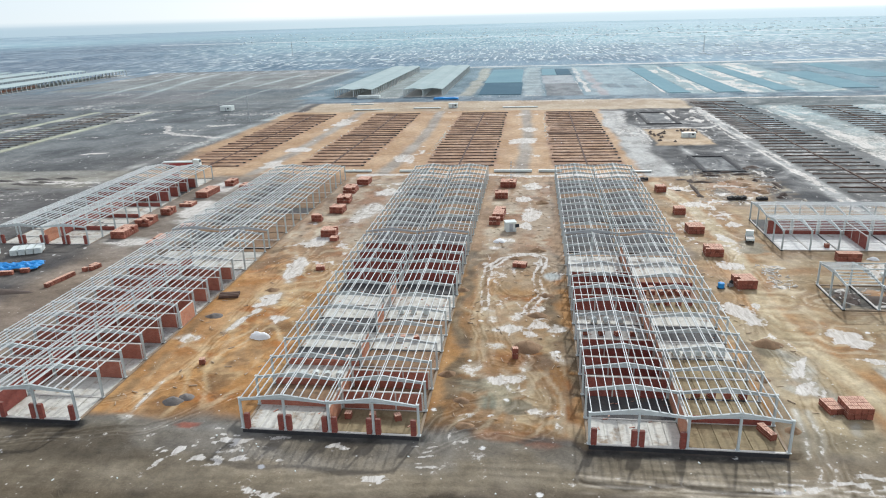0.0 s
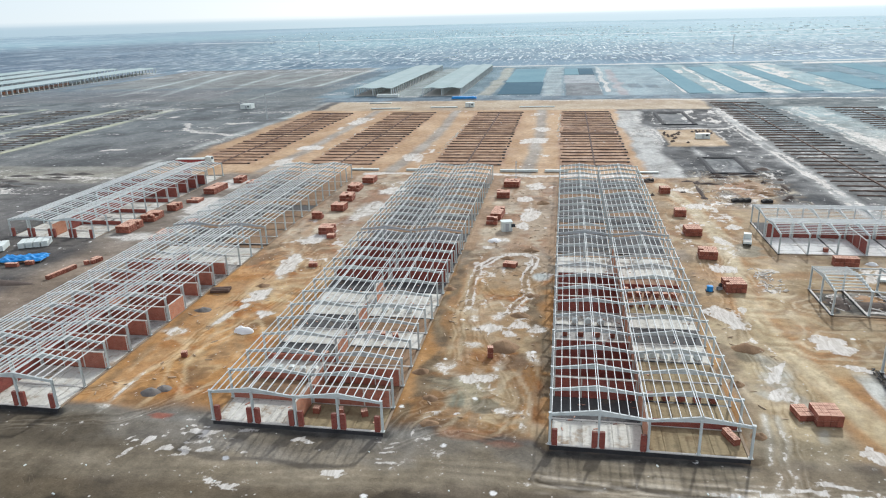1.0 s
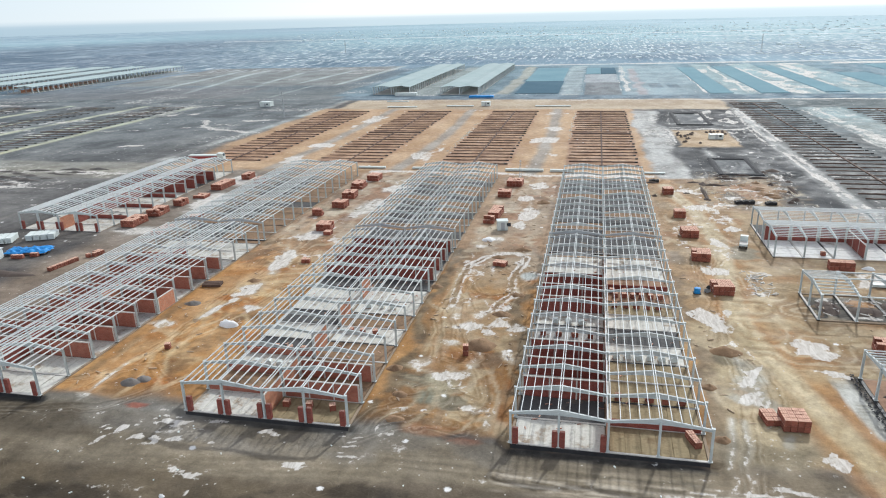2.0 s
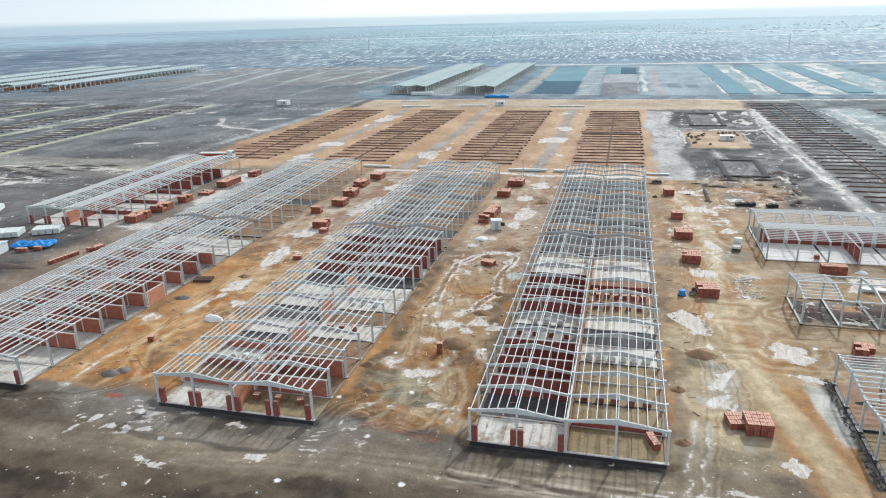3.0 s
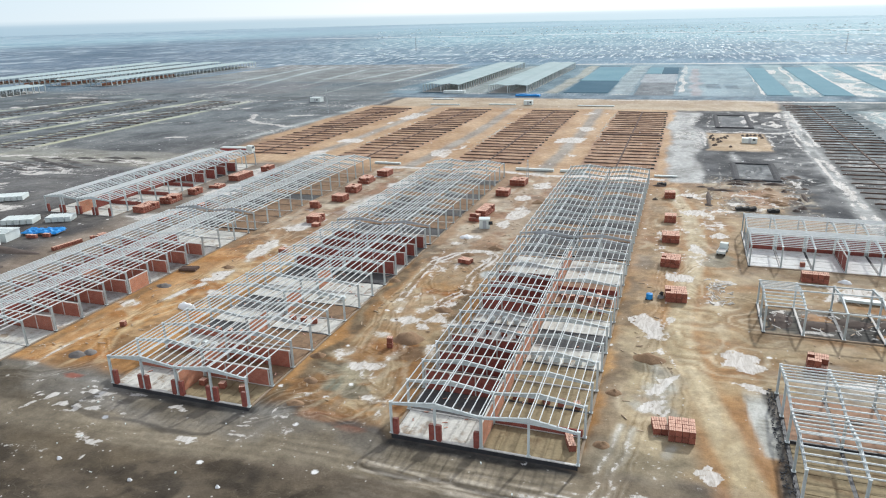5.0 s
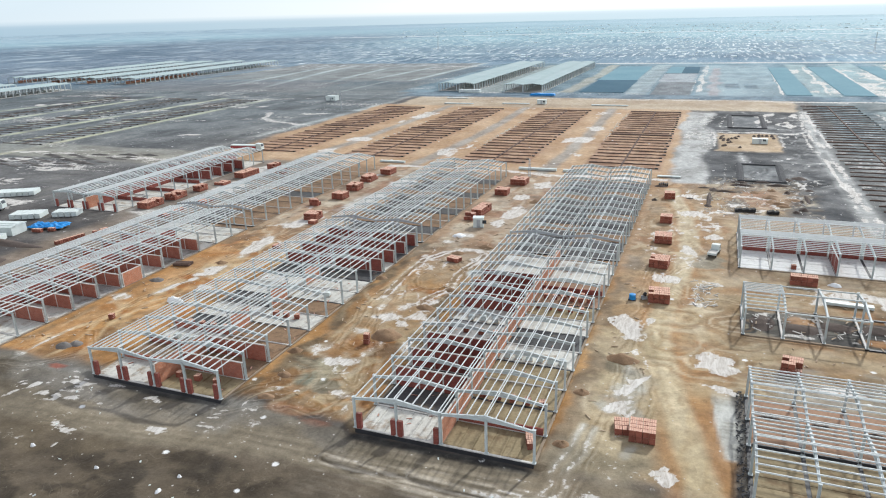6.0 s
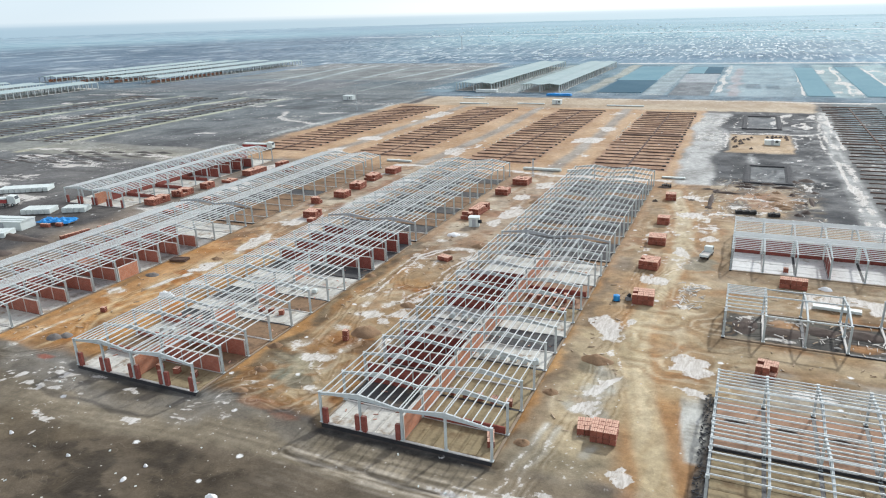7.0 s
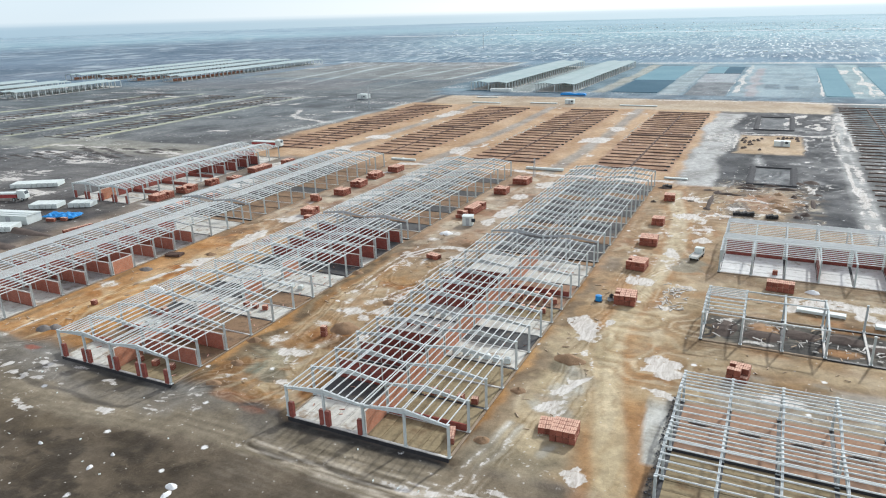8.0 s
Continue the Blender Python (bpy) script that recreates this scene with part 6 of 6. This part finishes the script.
def tarp_load(x, y, rz):
    s = thing("covered_materials", x, y, -0.12, rz, "building goods under a bright blue tarpaulin", "covered goods")
    part("crate", Build().box(-5, 5, -1.5, 1.5, 0, 0.45), SCRAP, s)
    bd = Build()
    nu, nv = 44, 18
    for j in range(nv + 1):
        for i in range(nu + 1):
            u, v = 2 * i / nu - 1, 2 * j / nv - 1
            fold = abs(noise.noise((u * 2.6 + v, v * 1.6, 4))) + 0.3 * abs(noise.noise((u * 6 - 2 * v, v * 3, 9)))
            edge = 1 - max(abs(u), abs(v)) ** 6
            bd.v.append((6.2 * u * (1 + 0.12 * noise.noise((v * 2, 1, 0))), 2.6 * v * (1 + 0.3 * noise.noise((u * 2.3, 2, 0))), 0.75 + 0.55 * edge - 0.9 * fold * (0.5 + 0.5 * edge) + 0.35 * noise.noise((u * 1.8, v, 3))))
    bd.f = [(j * (nu + 1) + i, j * (nu + 1) + i + 1, (j + 1) * (nu + 1) + i + 1, (j + 1) * (nu + 1) + i) for j in range(nv) for i in range(nu)]
    me = bd.mesh("tarpaulin", BLUE)
    part("tarpaulin", me, BLUE, s, "crumpled blue tarpaulin")
    return s


tarp_load(-115.0, 129.6, 14).scale = (0.86, 0.9, 1.0)


def drum(x, y):
    s = thing("plastic_drum", x, y, -0.12, 0, "bright blue plastic drum on its stand", "drum")
    part("body", Build().tube((0, 0, 0.15), (0, 0, 1.1), 0.6, 16).tube((0, 0, 1.1), (0, 0, 1.22), 0.6, 16, 0.25), BLUE, s)
    part("stand", Build().box(-0.7, 0.7, -0.6, 0.6, 0, 0.15), DARK, s)
    return s


drum(37.6, 125.6)
thing_mixer = thing("concrete_mixer", 39.6, 126.6, -0.12, 30, "small dark mortar mixer beside the drum", "mixer")
part("bowl", Build().tube((0, 0, 0.7), (0.3, 0, 1.25), 0.42, 12, 0.25), DARK, thing_mixer)
part("frame", Build().box(-0.5, 0.5, -0.3, -0.22, 0, 0.6).box(-0.5, 0.5, 0.22, 0.3, 0, 0.6).box(-0.06, 0.06, -0.3, 0.3, 0.5, 0.6), STEEL_DARK, thing_mixer)


def sheet_pack(x, y, l, w, h, rz=0, label="bundle of long pale wall panels lying on timbers"):
    s = thing("panel_bundle", x, y, -0.12, rz, label, "panel bundle", "panel bundles")
    n = 4
    for i in range(n):
        part("panel", Build().box(-l / 2 + 0.05 * (i % 2), l / 2 - 0.04 * (i % 3), -w / 2, w / 2, 0.14 + i * h / n, 0.12 + (i + 1) * h / n), WHITE, s)
    for i in range(3):
        part("timber", Build().box(-l / 2 + 0.6 + i * (l - 1.4) / 2, -l / 2 + 0.8 + i * (l - 1.4) / 2, -w / 2, w / 2, 0, 0.14), SCRAP, s)
    return s


for x, y, l, w, h in ((-5.5, 228.5, 13, 1.2, 0.7), (7.2, 228.5, 8, 1.2, 0.7), (-60, 229, 10, 1.2, 0.6), (-40, 229, 10, 1.2, 0.6), (37, 228, 7, 1.2, 0.4)):
    sheet_pack(x, y, l, w, h)
for x, y, n, rz, deep in ((-160, 153.6, 9, 30, 5.5), (-130.2, 135.8, 5, 24, 5.0), (-120.6, 140.4, 4, 24, 4.2), (-119.5, 115.5, 4, 24, 5.0)):
    for i in range(n):
        d = (i - (n - 1) / 2) * 1.75
        sheet_pack(x + d * math.cos(radians(rz)), y + d * math.sin(radians(rz)), deep, 1.5, 1.35, rz + 90, "pale stack of insulated wall panels in a row")
for x, y in ((74, 133.5), (85.5, 130.5)):
    sheet_pack(x, y, 7.5, 1.3, 0.5, -4)
for x, y, l in ((-94, 394, 18), (-60, 398, 16), (-6, 397, 20), (-104, 420, 14)):
    sheet_pack(x, y, l, 2.0, 0.4)
sheet_pack(-107.5, 453.5, 15, 4, 1.9, 0, "long low white store roofed with sheets")
site_cabin(-183.5, 400, 7, 5, 2.8, 0, "pale grey hut alone in the field")
site_cabin(66, 294.5, 5.4, 3, 1.8, 0, "low grey hut on the sandy plot")
site_cabin(-45, 400, 5, 3.4, 2.4, 0, "small grey hut by the sandy road")
s = thing("covered_materials", -54, 439.5, 0, 0, "long stack under blue sheeting by the road", "covered goods")
part("crate", Build().box(-7.4, 7.4, -1.4, 1.4, -0.1, 1.2), SCRAP, s)
part("tarpaulin", Build().prism([(-8, 0.2), (8, 0.2), (7.7, 1.2), (6, 1.5), (1, 1.3), (-3, 1.6), (-7.6, 1.3)], -1.8, 1.8), BLUE, s, "blue sheeting")


def mast(x, y, h, label="slim dark lattice mast standing behind the sheds"):
    s = thing("lattice_mast", x, y, -0.2, 0, label, "mast", "masts")
    for a, b in ((-1, -1), (1, -1), (1, 1), (-1, 1)):
        part("leg", Build().tube((0.3 * a, 0.3 * b, 0), (0.12 * a, 0.12 * b, h), 0.05, 5), STEEL_DARK, s)
    for i in range(int(h)):
        part("brace", Build().box(-0.3, 0.3, -0.3, 0.3, i + 0.5, i + 0.56), STEEL_DARK, s)
    return s


mast(-5.8, 218.5, 6)
mast(-348, 1003, 19, "tall lattice pylon far out on the plain").scale = (2, 2, 1)
mast(197, 854, 20, "tall lattice pylon far out on the plain").scale = (2, 2, 1)
mast(-150, 352, 14, "slim pale lattice pylon alone in the field")

pile = thing("timber_stack", -58.6, 116.4, -0.12, 12, "low stack of dark wet boards beside the shed", "timber stack")
for i in range(5):
    part("board", Build().box(-1.9, 1.9, -1.1 + i * 0.45, -0.72 + i * 0.45, 0.05, 0.55 + 0.08 * (i % 2)), BEAM, pile)
for x, y, n, rz in ((58.4, 193.0, 9, 8), (65.0, 192.4, 5, 8), (36.2, 216.4, 5, 4)):
    pile = thing("timber_stack", x, y, -0.12, rz, "low stack of dark wet boards on the yard", "timber stack")
    for i in range(n):
        u = (i - (n - 1) / 2) * 0.56
        part("board", Build().box(u - 0.25, u + 0.25, -0.8 + 0.1 * (i % 2), 0.8, 0.05, 0.7 + 0.12 * (i % 3)), DARK, pile)
# small heaps on the sandy plot
for i in range(26):
    r = random.Random(i)
    u = i % 13
    heap(51 + r.uniform(0, 8) if i < 16 else 63 + r.uniform(0, 9), 280 + r.uniform(4, 30) if i < 16 else 305 + r.uniform(0, 8), 0.9, 1.3, 0.6, EARTH_DARK, i, "spoil_mound", "small dark spoil mound on sandy plot", "spoil mound")
# embanked pits east of the site
for x0, y0, w, l in ((58, 228.5, 12, 25), (55.5, 331, 14, 38)):
    s = thing("earth_bank", x0, y0, -0.1, 0, "dark earth bank round a dug pit", "earth bank", "earth banks")
    for a in (0, w):
        part("bank", Build().prism([(a - 1.1, 0), (a - 0.4, 0.4), (a + 0.4, 0.4), (a + 1.1, 0)], 0, l), ASH_BANK, s)
    for c in (0, l):
        part("bank", Build().box(-0.8, w + 0.8, c - 0.6, c + 0.6, 0, 0.34), ASH_BANK, s)

# ---- scattered debris ----


def litter(x0, x1, y0, y1, count, seed, material, name, label, size=(0.3, 1.3)):
    r = random.Random(seed)
    bd = Build()
    for _ in range(count):
        m = pose(r.uniform(x0, x1), r.uniform(y0, y1), -0.1, r.uniform(-8, 8), r.uniform(-8, 8), r.uniform(0, 180))
        l, w = r.uniform(*size), r.uniform(0.06, 0.2)
        bd.box(-l / 2, l / 2, -w / 2, w / 2, 0, r.uniform(0.04, 0.14), m)
    ob = new(name, bd.mesh(name, material))
    return tagged(ob, label, "debris", kind="stuff")


litter(-10, 6, 76, 210, 160, 1, SCRAP, "timber_scraps", "scattered boards and timber scraps on mud")
litter(-60, -40, 76, 210, 120, 2, SCRAP, "timber_scraps", "scattered boards and timber scraps on mud")
litter(34, 43, 80, 210, 60, 3, SCRAP, "timber_scraps", "scattered boards and timber scraps on mud")
litter(-70, 50, 42, 70, 50, 4, WHITE, "plastic_scraps", "scattered white plastic scraps on soil", (0.15, 0.42))
litter(58, 100, 97, 142, 80, 5, SCRAP, "timber_scraps", "scattered boards and timber scraps on mud")
litter(54.9, 56.1, 72, 97, 160, 6, ASH_BANK, "rubble", "dark wet rubble beside the crosswise shed", (0.10, 0.35))
litter(57, 92, 117.5, 127.5, 90, 9, CAP, "concrete_scraps", "pale broken concrete and boards on dark soil", (0.4, 1.5))
litter(48, 78, 186, 232, 120, 10, CAP, "concrete_scraps", "pale broken concrete and boards on dark soil", (0.4, 1.8))
litter(47.8, 52.2, 126, 139, 55, 11, CAP, "concrete_scraps", "pale bent bars and broken pieces beside the road", (0.5, 2.2))
litter(-39.6, -37.8, 258, 335, 60, 12, WHITE, "cement_sacks", "white sacks strewn along a foundation edge", (0.5, 1.3))
litter(6.6, 8.0, 290, 374, 50, 13, WHITE, "cement_sacks", "white sacks strewn along a foundation edge", (0.5, 1.3))
litter(-87, -85.6, 250, 330, 30, 14, WHITE, "cement_sacks", "white sacks strewn along a foundation edge", (0.5, 1.2))
litter(9, 32, 74, 140, 90, 7, LOOSE, "loose_bricks", "loose red blocks strewn over shed floors", (0.3, 0.8))
litter(-37, -14, 74, 140, 90, 8, LOOSE, "loose_bricks", "loose red blocks strewn over shed floors", (0.3, 0.8))

# ---- the town and the far horizon ----
r = random.Random(5)
town = Build()
for _ in range(900):
    y = 790 + 1700 * r.random() ** 1.2
    x = (r.random() ** 0.8 * 1.5 - 0.5) * y * 0.9
    # boxes flattened to fit the camera's view, so shaded sides hardly show
    w, l, h = r.uniform(3, 8), r.uniform(4, 12), r.uniform(0.3, 0.9)
    town.box(x, x + w, y, y + l, -0.5, h)
# pale blue wall colour imitates haze and lifts the shaded sides
TOWN_WALL = plain("hazed_town_walls", (0.48, 0.58, 0.62), (0.74, 0.80, 0.82), 0.015, 0.9, gloss=0.0)
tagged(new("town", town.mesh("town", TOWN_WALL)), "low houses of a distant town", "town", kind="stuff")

# snow-covered roads across the far plain
for i, (x0, y0, x1, y1, wide) in enumerate(((-900, 1640, 1500, 1500, 16), (200, 1350, 1300, 1180, 10))):
    way = Vector((x1 - x0, y1 - y0, 0))
    side_v = Vector((-way.y, way.x, 0)).normalized() * wide / 2
    bd = Build()
    for k in range(25):
        c = Vector((x0, y0, 0)) + way * (k / 24) + side_v * (1.6 * noise.noise((k * 0.7, i, 2)))
        drop = (20 + 20 * min(max(c.x / 3500, -1), 1.2)) * float(smooth(np.array(math.hypot(c.x, c.y)), 1300, 4600))
        bd.v += [tuple(c + side_v + Vector((0, 0, 0.6 - drop))), tuple(c - side_v + Vector((0, 0, 0.6 - drop)))]
    bd.f = [(2 * k, 2 * k + 1, 2 * k + 3, 2 * k + 2) for k in range(24)]
    tagged(new("far_road", bd.mesh("far_road", SNOW)), "snow-covered road across the far plain", "road", kind="structure")
# plain low sky and distance, far behind everything
ring = Build()
n, rad = 96, 4700
for z in (-30, 20, 51, 130, 700):
    wide = rad + 2.3 * z          # leans outwards, so that it shades no ground
    ring.v += [(wide * math.cos(2 * math.pi * i / n), wide * math.sin(2 * math.pi * i / n), z - 20 - 20 * wide * math.cos(2 * math.pi * i / n) / 3500) for i in range(n)]
for k in range(4):
    ring.f += [(k * n + i, k * n + n + i, k * n + n + (i + 1) % n, k * n + (i + 1) % n) for i in range(n)]
hm, nt, b = mat_new("low_sky", 1.0)
sep = node(nt, "ShaderNodeSeparateXYZ", i0=nt.nodes.new("ShaderNodeNewGeometry").outputs["Position"])
ramp = nt.nodes.new("ShaderNodeValToRGB")
fall = node(nt, "ShaderNodeMath", i0=sep.outputs[0], i1=20 / 3500, i2=20.0)      # same eastward dip, fitted to the camera's view
fall.operation = "MULTIPLY_ADD"
level = node(nt, "ShaderNodeMath", i0=sep.outputs[2], i1=fall.outputs[0])
nt.links.new(span(nt, level.outputs[0], 0, 250), ramp.inputs[0])
ramp.color_ramp.elements[0].color, ramp.color_ramp.elements[1].color = (0.355, 0.44, 0.49, 1), (0.62, 0.66, 0.67, 1)
for stop, tint in ((0.14, (0.37, 0.455, 0.505, 1)), (0.195, (0.41, 0.485, 0.53, 1)), (0.24, (0.51, 0.565, 0.59, 1)), (0.32, (0.61, 0.64, 0.645, 1))):
    ramp.color_ramp.elements.new(stop).color = tint
side = mix_rgb(nt, span(nt, sep.outputs[0], -3900, -1500), (0.70, 0.775, 0.84, 1), (1.0, 1.0, 1.0, 1))          # brighter towards the sun
full_sky = mix_rgb(nt, 1.0, ramp.outputs[0], side, "MULTIPLY")
glow = node(nt, "ShaderNodeEmission", Color=full_sky, Strength=span(nt, sep.outputs[0], -2400, 3200, 1.03, 1.28))
nt.links.new(glow.outputs[0], nt.nodes["Material Output"].inputs[0])
tagged(new("backdrop", ring.mesh("backdrop", hm)), "pale hazy sky low over the horizon", "backdrop", kind="structure")
